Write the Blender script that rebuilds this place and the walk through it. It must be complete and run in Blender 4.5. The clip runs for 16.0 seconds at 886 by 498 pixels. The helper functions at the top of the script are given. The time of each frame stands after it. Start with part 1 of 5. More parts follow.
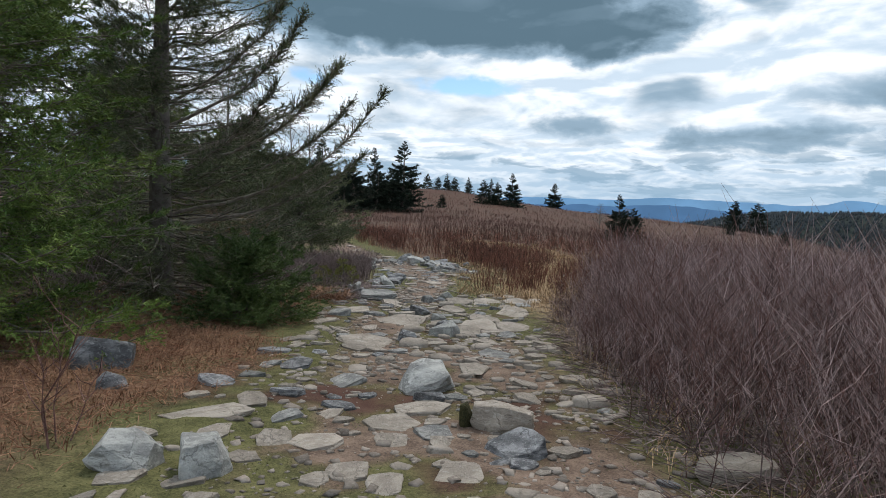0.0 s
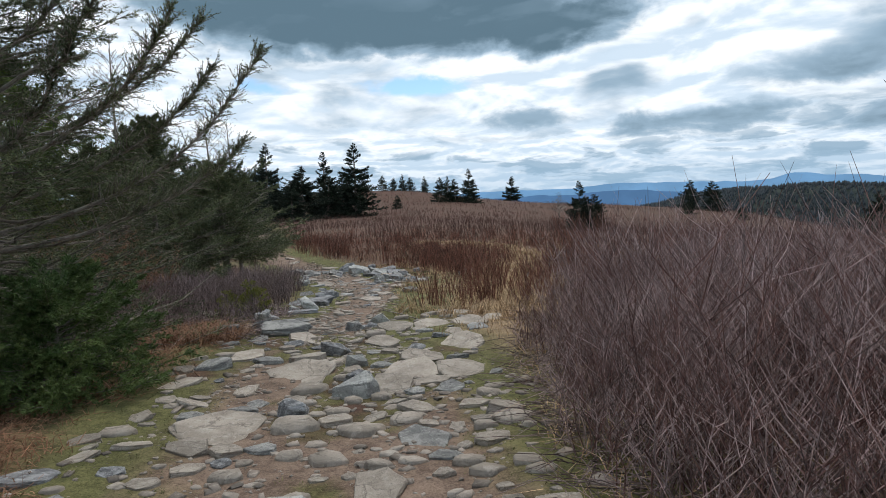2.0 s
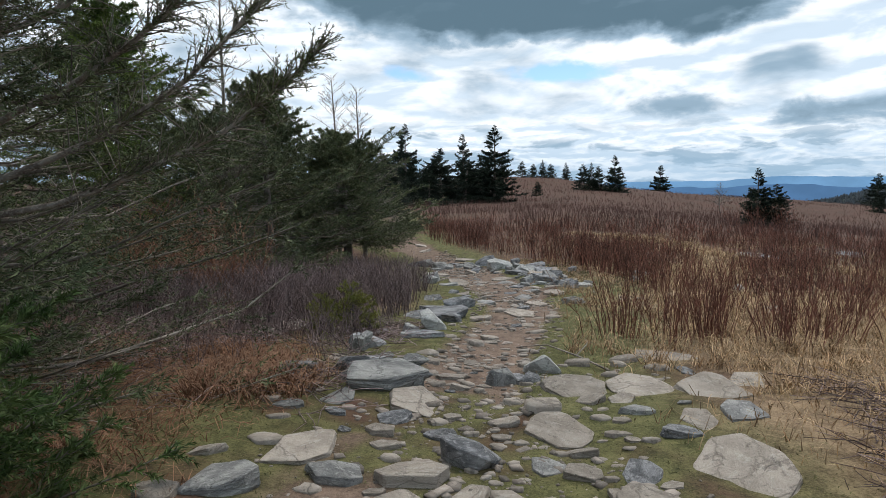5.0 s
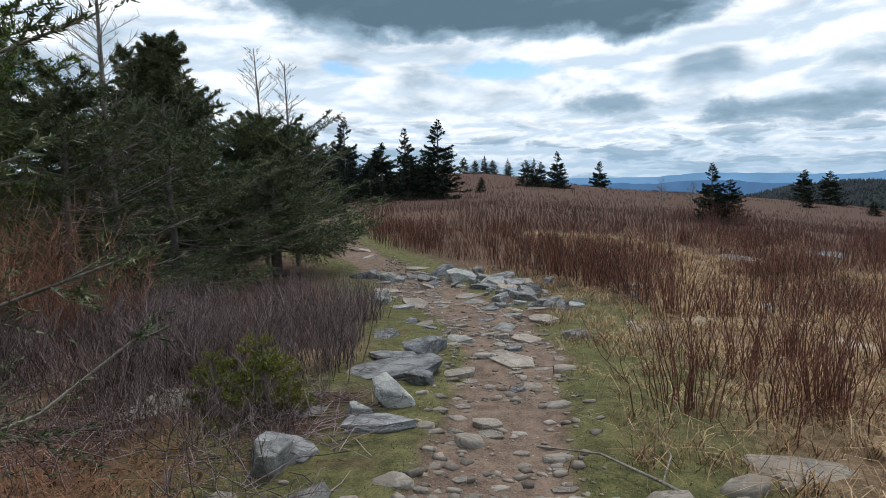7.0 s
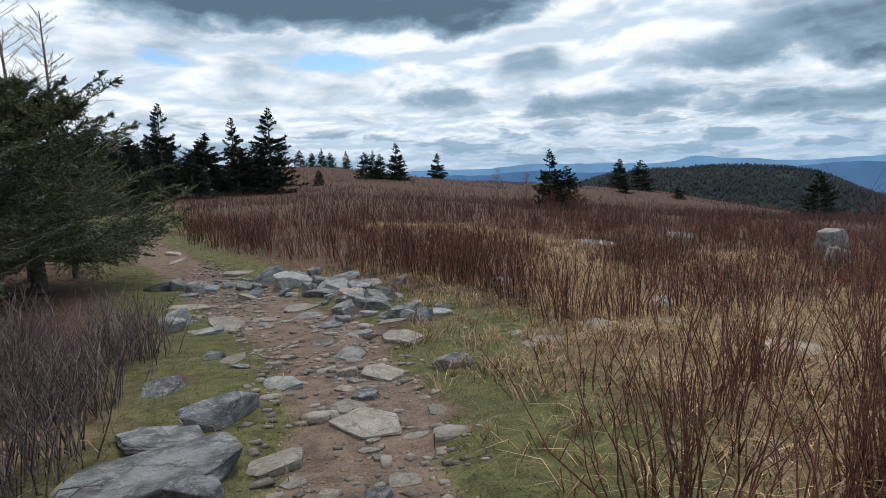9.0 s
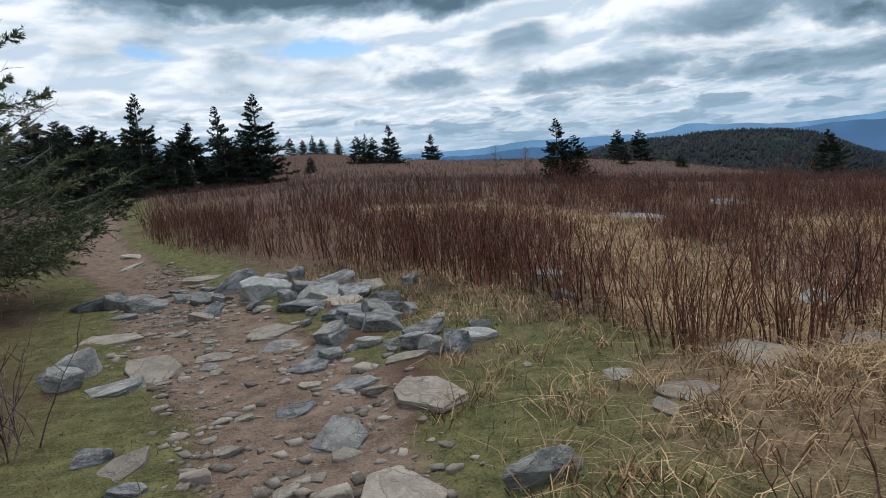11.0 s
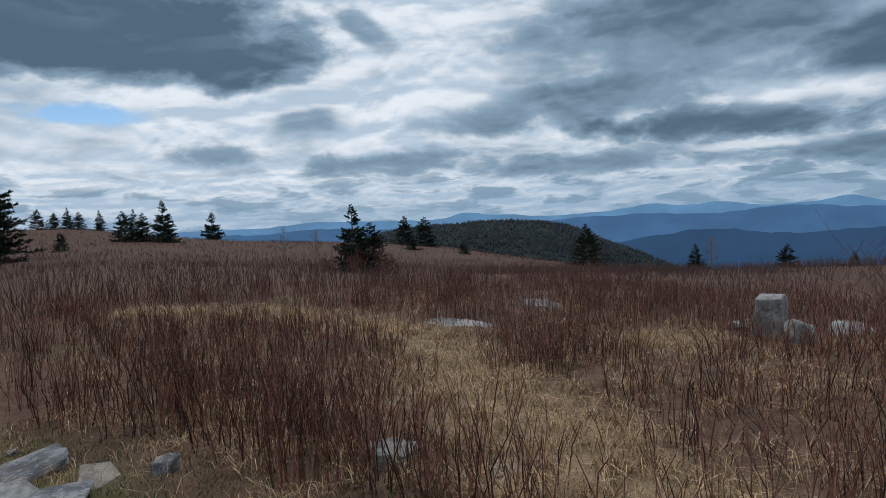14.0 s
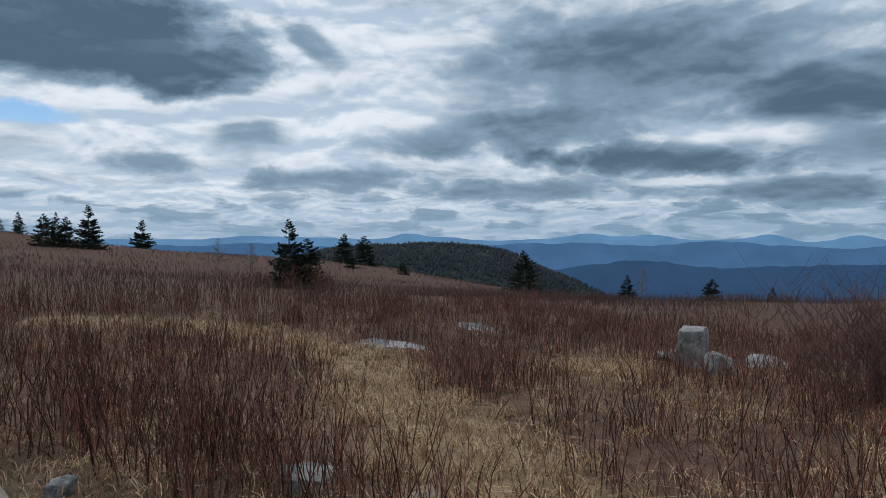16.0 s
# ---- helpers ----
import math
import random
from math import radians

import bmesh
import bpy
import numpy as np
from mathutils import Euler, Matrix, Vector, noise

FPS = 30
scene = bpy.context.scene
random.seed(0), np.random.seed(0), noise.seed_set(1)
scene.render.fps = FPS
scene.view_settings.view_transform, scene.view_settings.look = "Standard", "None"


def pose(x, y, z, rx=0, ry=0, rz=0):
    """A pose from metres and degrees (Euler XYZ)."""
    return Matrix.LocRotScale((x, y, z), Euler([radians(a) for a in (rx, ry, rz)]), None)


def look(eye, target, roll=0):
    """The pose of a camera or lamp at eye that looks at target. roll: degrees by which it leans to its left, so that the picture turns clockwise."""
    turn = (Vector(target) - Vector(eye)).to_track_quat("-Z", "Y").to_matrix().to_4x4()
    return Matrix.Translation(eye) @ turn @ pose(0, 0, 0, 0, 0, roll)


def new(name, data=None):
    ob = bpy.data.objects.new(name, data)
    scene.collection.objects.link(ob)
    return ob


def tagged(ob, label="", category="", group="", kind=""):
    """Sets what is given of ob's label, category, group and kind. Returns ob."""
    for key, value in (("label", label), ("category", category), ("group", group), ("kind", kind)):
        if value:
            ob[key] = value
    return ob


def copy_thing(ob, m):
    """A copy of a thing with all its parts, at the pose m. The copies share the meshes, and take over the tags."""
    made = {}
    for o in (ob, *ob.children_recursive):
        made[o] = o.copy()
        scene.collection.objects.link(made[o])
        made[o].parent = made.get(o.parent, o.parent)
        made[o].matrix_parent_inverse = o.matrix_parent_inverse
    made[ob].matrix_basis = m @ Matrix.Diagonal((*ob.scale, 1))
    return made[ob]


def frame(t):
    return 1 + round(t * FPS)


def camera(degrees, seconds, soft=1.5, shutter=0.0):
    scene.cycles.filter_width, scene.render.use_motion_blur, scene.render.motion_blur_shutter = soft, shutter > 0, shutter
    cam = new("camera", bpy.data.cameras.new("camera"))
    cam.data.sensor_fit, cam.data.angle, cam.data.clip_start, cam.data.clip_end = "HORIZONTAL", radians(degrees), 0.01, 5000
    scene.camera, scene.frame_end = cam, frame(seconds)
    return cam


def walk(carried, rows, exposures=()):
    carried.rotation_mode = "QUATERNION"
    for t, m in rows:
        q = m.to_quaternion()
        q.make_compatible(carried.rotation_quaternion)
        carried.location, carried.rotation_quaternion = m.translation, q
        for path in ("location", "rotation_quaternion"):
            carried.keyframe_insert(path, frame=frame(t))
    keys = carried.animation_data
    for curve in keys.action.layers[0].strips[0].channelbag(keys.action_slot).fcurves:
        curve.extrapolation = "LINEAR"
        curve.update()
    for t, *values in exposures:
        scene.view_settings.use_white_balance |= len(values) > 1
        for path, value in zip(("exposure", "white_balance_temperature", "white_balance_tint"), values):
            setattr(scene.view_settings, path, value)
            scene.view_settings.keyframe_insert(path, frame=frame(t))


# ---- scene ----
cam = camera(70.8, 16.0, soft=0.5)
METRES, EYE, TILT, LEAN, TURN = 19.2, 1.5, -3.75, 0.25, 0.0
ROWS = [
    (0.0, 0.0, 0.0, 0.0, 0.06, -1.69, -2.07),
    (0.5, 0.0015, 0.0425, -0.0004, -2.58, -0.96, -0.66),
    (1.0, 0.005, 0.0834, -0.0019, -2.89, -1.11, 1.76),
    (1.5, 0.0162, 0.1192, -0.0001, -3.47, -1.35, 2.74),
    (2.0, 0.031, 0.1573, 0.0013, -3.49, -1.7, 2.46),
    (2.5, 0.0371, 0.1938, 0.0035, -2.4, -2.02, 2.03),
    (3.0, 0.0389, 0.2288, 0.0056, 4.06, -2.33, 0.79),
    (3.5, 0.0339, 0.2646, 0.0082, 6.57, -2.18, 0.83),
    (4.0, 0.0292, 0.3008, 0.0064, 10.04, -2.34, -0.8),
    (6.5, -0.0307, 0.4911, 0.0046, 5.03, -2.93, 1.28),
    (7.0, -0.0313, 0.5316, 0.0094, 3.46, -2.95, 0.57),
    (7.5, -0.0324, 0.5675, 0.0035, 2.04, -3.04, 1.06),
    (8.0, -0.0319, 0.6048, 0.0024, 0.33, -3.1, 1.15),
    (8.5, -0.0298, 0.6395, 0.0047, -3.59, -3.45, 1.53),
    (9.0, -0.0252, 0.6703, 0.0025, -11.09, -3.87, 2.39),
    (11.5, -0.0113, 0.8631, -0.0017, -12.1, -5.75, 6.37),
    (12.0, -0.009, 0.8964, 0.0021, -14.89, -5.39, 6.46),
    (12.5, 0.0026, 0.9232, 0.0053, -19.29, -4.71, 6.29),
    (13.0, 0.0145, 0.9432, 0.0107, -26.4, -4.43, 5.86),
    (13.5, 0.0163, 0.9587, 0.0165, -29.66, -2.54, 4.91),
    (14.0, 0.0173, 0.9642, 0.0193, -30.9, 0.26, 4.38),
    (14.5, 0.0189, 0.966, 0.0196, -31.01, 1.85, 3.85),
    (15.0, 0.0202, 0.9672, 0.0194, -32.16, 1.87, 2.98),
    (15.5, 0.0215, 0.9662, 0.0192, -34.22, 1.92, 2.17),
    (16.0, 0.0226, 0.9645, 0.0191, -36.45, 1.9, 1.85),
]
walk(cam, [(t, pose(0, 0, EYE, TILT, LEAN, TURN) @ pose(METRES * x, METRES * y, METRES * z, 90 + pitch, roll, yaw)) for t, x, y, z, yaw, pitch, roll in ROWS],
     exposures=[(0.0, 0.06, 6460, 10), (4.0, 0.13, 6500, 10), (6.5, 0.07, 6440, 10), (9.0, -0.07, 6400, 10), (12.0, -0.20, 6330, 10), (13.0, -0.33, 6250, 10), (14.0, -0.42, 6200, 10), (16.0, -0.43, 6180, 10)])

# ---- world, sun and sky ----
def shade(nt, kind, **vals):
    n = nt.nodes.new(kind)
    for k, v in vals.items():
        n.inputs[k].default_value = v
    return n


def calc(nt, op, a, b=0.0, c=0.0, clamp=False):
    n = nt.nodes.new("ShaderNodeMath")
    n.operation, n.use_clamp = op, clamp
    for i, v in enumerate((a, b, c)):
        if isinstance(v, (int, float)):
            n.inputs[i].default_value = v
        else:
            nt.links.new(v, n.inputs[i])
    return n.outputs[0]


def blend(nt, fac, a, b, mode="MIX"):
    n = nt.nodes.new("ShaderNodeMix")
    n.data_type, n.blend_type = "RGBA", mode
    for sock, v in ((n.inputs[0], fac), (n.inputs[6], a), (n.inputs[7], b)):
        if isinstance(v, (int, float)):
            sock.default_value = v
        elif isinstance(v, tuple):
            sock.default_value = (*v, 1.0)
        else:
            nt.links.new(v, sock)
    return n.outputs[2]


def ramp(nt, v, lo, hi):
    n = nt.nodes.new("ShaderNodeMapRange")
    n.interpolation_type = "SMOOTHSTEP"
    nt.links.new(v, n.inputs[0])
    n.inputs[1].default_value, n.inputs[2].default_value = lo, hi
    return n.outputs[0]


SUN_AZ, SUN_EL = 20.0, 55.0
world = bpy.data.worlds.new("sky")
scene.world = world
world.use_nodes = True
nt = world.node_tree
nt.nodes.clear()
sky = nt.nodes.new("ShaderNodeTexSky")
sky.sky_type, sky.sun_disc = "NISHITA", False
sky.sun_elevation, sky.sun_rotation = radians(SUN_EL), radians(SUN_AZ)
sky.altitude, sky.air_density, sky.dust_density = 1500, 1.0, 0.6
tc = nt.nodes.new("ShaderNodeTexCoord")
sep = nt.nodes.new("ShaderNodeSeparateXYZ")
nt.links.new(tc.outputs["Generated"], sep.inputs[0])
bearing = calc(nt, "MULTIPLY", calc(nt, "ARCTAN2", sep.outputs[0], sep.outputs[1]), 57.2958)
rise = calc(nt, "MULTIPLY", calc(nt, "ARCSINE", sep.outputs[2]), 57.2958)


def sky_noise(wide, high, detail, rough, shift=0.0, warp=0.0, lift=0.0):
    """Cloud texture with features so many degrees wide and high."""
    v = nt.nodes.new("ShaderNodeCombineXYZ")
    nt.links.new(calc(nt, "DIVIDE", bearing, wide), v.inputs[0])
    nt.links.new(calc(nt, "DIVIDE", calc(nt, "ADD", rise, lift), high), v.inputs[1])
    v.inputs[2].default_value = shift
    n = shade(nt, "ShaderNodeTexNoise", Scale=1.0, Detail=detail, Roughness=rough, Distortion=warp)
    nt.links.new(v.outputs[0], n.inputs["Vector"])
    return n.outputs[0]


ragged = sky_noise(4.6, 2.5, 9, 0.56, 3.0, 0.25)
fluff = sky_noise(8.0, 2.8, 7, 0.50, 9.0, 0.3)
fluff_up = sky_noise(8.0, 2.8, 7, 0.50, 9.0, 0.3, 0.7)
rows = sky_noise(5.2, 1.25, 9, 0.56, 17.0, 0.3)
rows_up = sky_noise(5.2, 1.25, 9, 0.56, 17.0, 0.3, 0.35)
broad = sky_noise(16.0, 6.0, 5, 0.5, 23.0, 0.3)


def cloud_patch(az_, el_, wide, high, slope=0.0, rough=0.9, soft_=0.35):
    """A dark cloud base: bearing, height, half width and half height in degrees."""
    dx, dy = calc(nt, "SUBTRACT", bearing, az_), calc(nt, "SUBTRACT", rise, el_)
    dy = calc(nt, "SUBTRACT", dy, calc(nt, "MULTIPLY", dx, slope))
    u, v = calc(nt, "DIVIDE", dx, wide), calc(nt, "DIVIDE", dy, high)
    r = calc(nt, "SQRT", calc(nt, "ADD", calc(nt, "MULTIPLY", u, u), calc(nt, "MULTIPLY", v, v)))
    r = calc(nt, "ADD", r, calc(nt, "MULTIPLY", calc(nt, "SUBTRACT", ragged, 0.5), rough))
    return ramp(nt, r, 1.0 + soft_, 1.0 - soft_)


near_horizon = ramp(nt, rise, 8.0, 2.0)
dark = calc(nt, "MULTIPLY", ramp(nt, calc(nt, "ADD", calc(nt, "MULTIPLY", fluff, 0.55), calc(nt, "MULTIPLY", broad, 0.45)), 0.45, 0.69), 0.52)
band = calc(nt, "MULTIPLY", ramp(nt, rows, 0.46, 0.60), 0.50)
dark = calc(nt, "ADD", calc(nt, "MULTIPLY", dark, calc(nt, "SUBTRACT", 1.0, near_horizon)), calc(nt, "MULTIPLY", band, near_horizon))
dark = calc(nt, "ADD", dark, calc(nt, "MULTIPLY", ramp(nt, bearing, 26.0, 62.0), 0.20))
for az_, el_, wide, high, slope, rough, soft_, deep in (
        (-1.0, 16.0, 21.0, 4.2, -0.02, 0.9, 0.32, 1.0), (14.5, 13.8, 5.8, 2.5, 0.10, 1.5, 0.4, 0.95), (25.0, 16.3, 3.2, 1.2, -0.55, 2.4, 0.7, 0.6),
        (11.5, 6.1, 5.4, 0.9, -0.02, 3.0, 0.8, 0.66), (26.0, 5.0, 6.5, 1.1, 0.0, 3.2, 0.8, 0.66), (36.0, 8.5, 5.5, 1.6, 0.0, 3.0, 0.8, 0.74),
        (55.0, 14.8, 15.0, 4.4, -0.08, 1.3, 0.8, 0.80), (68.0, 11.2, 9.0, 2.8, -0.05, 1.3, 0.6, 0.88), (45.0, 9.8, 8.5, 2.2, 0.0, 2.0, 0.8, 0.74),
        (55.0, 6.6, 12.0, 1.5, -0.03, 2.6, 0.6, 0.86), (68.0, 3.6, 9.0, 1.2, 0.0, 2.6, 0.7, 0.78), (46.0, 4.2, 9.0, 1.0, 0.0, 2.8, 0.7, 0.70)):
    dark = calc(nt, "MAXIMUM", dark, calc(nt, "MULTIPLY", cloud_patch(az_, el_, wide, high, slope, rough, soft_), deep))
for az_, el_, wide, high, deep in ((62.0, 8.5, 4.6, 0.9, 0.75), (9.0, 3.6, 6.0, 0.45, 0.8), (32.0, 13.5, 5.5, 4.5, 0.7), (57.5, 4.6, 4.0, 0.35, 0.6)):
    dark = calc(nt, "MULTIPLY", dark, calc(nt, "SUBTRACT", 1.0, calc(nt, "MULTIPLY", cloud_patch(az_, el_, wide, high, 0.0, 2.2, 0.7), deep)))
rim = calc(nt, "ADD", calc(nt, "MULTIPLY", calc(nt, "SUBTRACT", fluff, fluff_up), calc(nt, "SUBTRACT", 1.0, near_horizon)),
           calc(nt, "MULTIPLY", calc(nt, "SUBTRACT", rows, rows_up), near_horizon))
rim = ramp(nt, rim, -0.10, 0.10)
dark = calc(nt, "MULTIPLY", dark, calc(nt, "SUBTRACT", 1.10, calc(nt, "MULTIPLY", rim, 0.20)), 0.0, True)
dark = calc(nt, "MULTIPLY", dark, calc(nt, "ADD", 0.72, calc(nt, "MULTIPLY", broad, 0.55)), 0.0, True)
pale = blend(nt, rim, (0.64, 0.77, 0.90), (1.08, 1.12, 1.16))
cloud = blend(nt, ramp(nt, dark, 0.0, 0.55), pale, (0.32, 0.45, 0.57))
cloud = blend(nt, ramp(nt, dark, 0.45, 1.0), cloud, (0.115, 0.19, 0.25))
haze = ramp(nt, rise, 4.5, -0.5)
cloud = blend(nt, calc(nt, "MULTIPLY", haze, 0.62), cloud, (0.32, 0.49, 0.66))
blue = blend(nt, 1.0, sky.outputs[0], (0.115, 0.13, 0.135), "MULTIPLY")
hole = calc(nt, "MAXIMUM", cloud_patch(1.0, 9.25, 3.4, 0.75, 0.02, 3.6, 0.5), cloud_patch(-12.0, 9.4, 1.8, 0.5, -0.1, 3.6, 0.5))
tint = blend(nt, hole, cloud, blue)
bg = shade(nt, "ShaderNodeBackground", Strength=1.0)
nt.links.new(tint, bg.inputs[0])
out = nt.nodes.new("ShaderNodeOutputWorld")
nt.links.new(bg.outputs[0], out.inputs[0])

sun = new("sun", bpy.data.lights.new("sun", "SUN"))
sun.data.energy, sun.data.angle, sun.data.color = 1.75, radians(11), (1.0, 0.91, 0.79)
az, el = radians(SUN_AZ), radians(SUN_EL)
sun.matrix_world = look((0, 0, 30), (-math.sin(az) * math.cos(el), -math.cos(az) * math.cos(el), 30 - math.sin(el)))


# ---- number helpers ----
def sm(a, b, v):
    t = np.clip((np.asarray(v, float) - a) / (b - a), 0, 1)
    return t * t * (3 - 2 * t)


def grain(x, y, size, seed=0):
    """Smooth random field, 0 to 1, with features of about that size in metres."""
    total, weight = 0.0, 0.0
    for k in range(3):
        s = size / 2 ** k
        u, v = np.asarray(x, float) / s + 37.3 * k, np.asarray(y, float) / s + 11.9 * k
        i, j = np.floor(u), np.floor(v)
        fu, fv = u - i, v - j
        fu, fv = fu * fu * (3 - 2 * fu), fv * fv * (3 - 2 * fv)

        def corner(a, b):
            h = np.sin(a * 127.1 + b * 311.7 + seed * 74.7) * 43758.5453
            return h - np.floor(h)
        w = 0.5 ** k
        total = total + w * ((corner(i, j) * (1 - fu) + corner(i + 1, j) * fu) * (1 - fv)
                             + (corner(i, j + 1) * (1 - fu) + corner(i + 1, j + 1) * fu) * fv)
        weight += w
    return total / weight


def soft(v, w):
    return w * np.logaddexp(0, np.asarray(v, float) / w)


def land(x, y):
    """Broad height of the ground."""
    x, y = np.asarray(x, float), np.asarray(y, float)
    z = -0.0655 * np.minimum(y, 26) + 0.10 * sm(19, 26, y)
    z = z + 0.22 * sm(26, 45, y) - 0.95 * sm(42, 95, y) + 1.0 * sm(95, 150, y) - 6 * sm(160, 260, y)
    z = z - (0.035 + 0.065 * sm(20, 60, y)) * soft(x - 3.0, 1.5)
    left = np.maximum(-x - 5, 0)
    z = z + 0.03 * np.minimum(left, 60) + 0.03 * np.clip(left - 20, 0, 60) * sm(40, 110, y)
    far = np.hypot(x, y - 18)
    z = z - 0.20 * soft(far - 215, 18) * sm(-60, 20, x) - 0.10 * soft(far - 260, 20) * (1 - sm(-60, 20, x))
    z = z - 0.22 * soft(x - 92, 10)
    z = z + 168 * np.exp(-((x - 395) * 0.8 - (y - 462) * 0.6) ** 2 / (2 * 205.0 ** 2) - ((x - 395) * 0.6 + (y - 462) * 0.8) ** 2 / (2 * 150.0 ** 2)) 
    z = z + 2.3 * np.exp(-((x + 10) / 26) ** 2 - ((y - 172) / 24) ** 2)
    z = z + 2.2 * np.exp(-((x - 108) / 22) ** 2 - ((y - 190) / 22) ** 2)
    return np.maximum(z, -260)


def trail_x(y):
    return np.interp(y, (-6, 0, 4, 6, 9, 12, 15, 17.3, 20.4, 23, 25, 28, 34, 40, 51, 70),
                     (0.4, 0.3, 0.1, 0.1, -0.2, -0.6, -0.45, -0.3, -0.6, -1.7, -2.2, -3.6, -6.1, -7.7, -10.7, -16))


def trail_half(y):
    return np.interp(y, (-6, 10, 12.5, 15, 18, 20, 23, 28, 34, 40, 60), (1.5, 1.3, 0.5, 0.55, 0.62, 0.7, 0.85, 0.8, 0.62, 0.5, 0.4))


def hedge_x(y):
    """Edge of the stalk field beyond the trail."""
    return np.interp(y, (19.3, 20, 22, 24.5, 28.2, 32, 38, 50, 95), (2.9, 2.2, 1.7, 1.1, -0.9, -4.3, -6.0, -9.3, -22))


def thicket_x(y):
    return np.interp(y, (-4, 2, 4.2, 6.2, 8, 10.5, 12), (1.6, 1.55, 1.6, 1.55, 1.7, 1.95, 2.6))


def lane(x, y):
    """Distance from the pale grassy lane through the stalks."""
    pts = [(3.3, 20.8), (4.3, 24.0), (6.0, 28.9), (5.2, 32.2), (2.0, 36.0)]
    d = np.full(np.shape(x), 1e9)
    for (ax, ay), (bx, by) in zip(pts, pts[1:]):
        t = np.clip(((x - ax) * (bx - ax) + (y - ay) * (by - ay)) / ((bx - ax) ** 2 + (by - ay) ** 2), 0, 1)
        d = np.minimum(d, np.hypot(x - ax - t * (bx - ax), y - ay - t * (by - ay)))
    return np.minimum(d, np.hypot(x - 9.0, (y - 25.6) * 0.7))


def cover(x, y):
    """Shares of bare earth, moss, straw and needle litter on the ground."""
    d = np.abs(x - trail_x(y))
    h = trail_half(y)
    n1, n2, n3 = grain(x, y, 0.9, 1), grain(x, y, 0.35, 2), grain(x, y, 2.5, 3)
    dirt = 1 - sm(0.75, 1.15, d / h + (n1 - 0.5) * 0.7 + (n2 - 0.5) * 0.35)
    dirt = dirt * np.where(y < 12.5, sm(0.44, 0.62, n1 + 0.45 * (n2 - 0.5)), 1)
    dirt = np.maximum(dirt, 0.9 * (1 - sm(0.25, 0.6, np.hypot((x - 1.05) / 0.9, (y - 3.6) / 2.0))))
    lawn = sm(0.1, 0.5, x - trail_x(y) - h) * (1 - sm(1.1 + 1.2 * sm(18.5, 20.5, y), 1.9 + 1.7 * sm(18.5, 20.5, y), d + (n3 - 0.5) * 1.2)) * sm(11.5, 13, y) * (1 - sm(21.5, 24.0, y + (n3 - 0.5) * 2))
    moss = (1 - sm(0.9, 2.3, d - h * 0.8 + (n3 - 0.5) * 2)) * sm(0.31, 0.47, 0.45 * n1 + 0.3 * n3 + 0.25 * n2) * sm(-3, 1, y)
    moss = np.maximum(moss, lawn * sm(0.28, 0.52, 0.5 * n1 + 0.5 * n2))
    litter = sm(-1.9, -2.7, x + (n1 - 0.5) * 1.2) * (1 - sm(10.8, 12.5, y + (n3 - 0.5) * 3)) * sm(3.4, 5.0, y + n1)
    litter = np.maximum(litter, sm(-1.8, -2.6, x + (n1 - 0.5)) * sm(11.5, 12.5, y) * (1 - sm(14.3, 15.3, y + n2)))
    straw = sm(0.47, 0.66, 0.5 * n3 + 0.5 * n1 + 0.30 * (1 - sm(0.4, 1.3, lane(x, y))) + 0.12 * sm(13, 15, y) * (1 - sm(19, 21, y)) * sm(0, 1, x) + 0.10 * sm(18, 20, y) * sm(-1.0, 0.0, x - hedge_x(y)))
    straw = np.maximum(straw, 0.6 * sm(0.2, 1.0, d - h) * sm(12.5, 14, y) * (1 - sm(22, 26, y)) * sm(0, 0.5, x - trail_x(y)))
    straw = np.maximum(straw, 0.85 * sm(13.5, 15, y) * (1 - sm(19.2, 20.6, y)) * sm(1.0, 2.2, x) * (1 - sm(9, 13, x)) * sm(0.25, 0.5, n2))
    straw = straw * (1 - 0.75 * sm(27, 60, y))
    straw = np.maximum(straw, 0.6 * np.exp(-((x - 106) / 22) ** 2 - ((y - 186) / 22) ** 2) * sm(0.42, 0.6, grain(x, y, 6, 4)))
    straw = np.maximum(straw, 0.95 * (1 - sm(0.35, 1.0, lane(x, y) + (n1 - 0.5) * 0.7)))
    straw = straw * (1 - 0.80 * sm(19.6, 21.4, y) * sm(0.5, 1.2, lane(x, y) + (n1 - 0.5) * 0.6)) * (1 - 0.6 * sm(14, 26, x) * (1 - sm(100, 150, y)))
    return dirt, moss * (1 - dirt), straw, litter


def height(x, y):
    x, y = np.asarray(x, float), np.asarray(y, float)
    near = 1 - sm(40, 90, np.hypot(x, y - 12))
    d = np.abs(x - trail_x(y)) / trail_half(y)
    rough = (grain(x, y, 1.7, 5) - 0.5) * 0.10 + (grain(x, y, 0.4, 6) - 0.5) * 0.05
    worn = -0.05 * (1 - sm(0.6, 1.4, d))
    wide = (grain(x, y, 30, 8) - 0.5) * 0.8 * sm(45, 130, np.hypot(x, y)) + (grain(x, y, 8, 9) - 0.5) * 0.35 * sm(28, 60, np.hypot(x, y))
    wild = (grain(x, y, 60, 10) - 0.95) * 12 * sm(220, 420, np.hypot(x, y))
    return land(x, y) + near * (rough + worn) + wide + wild


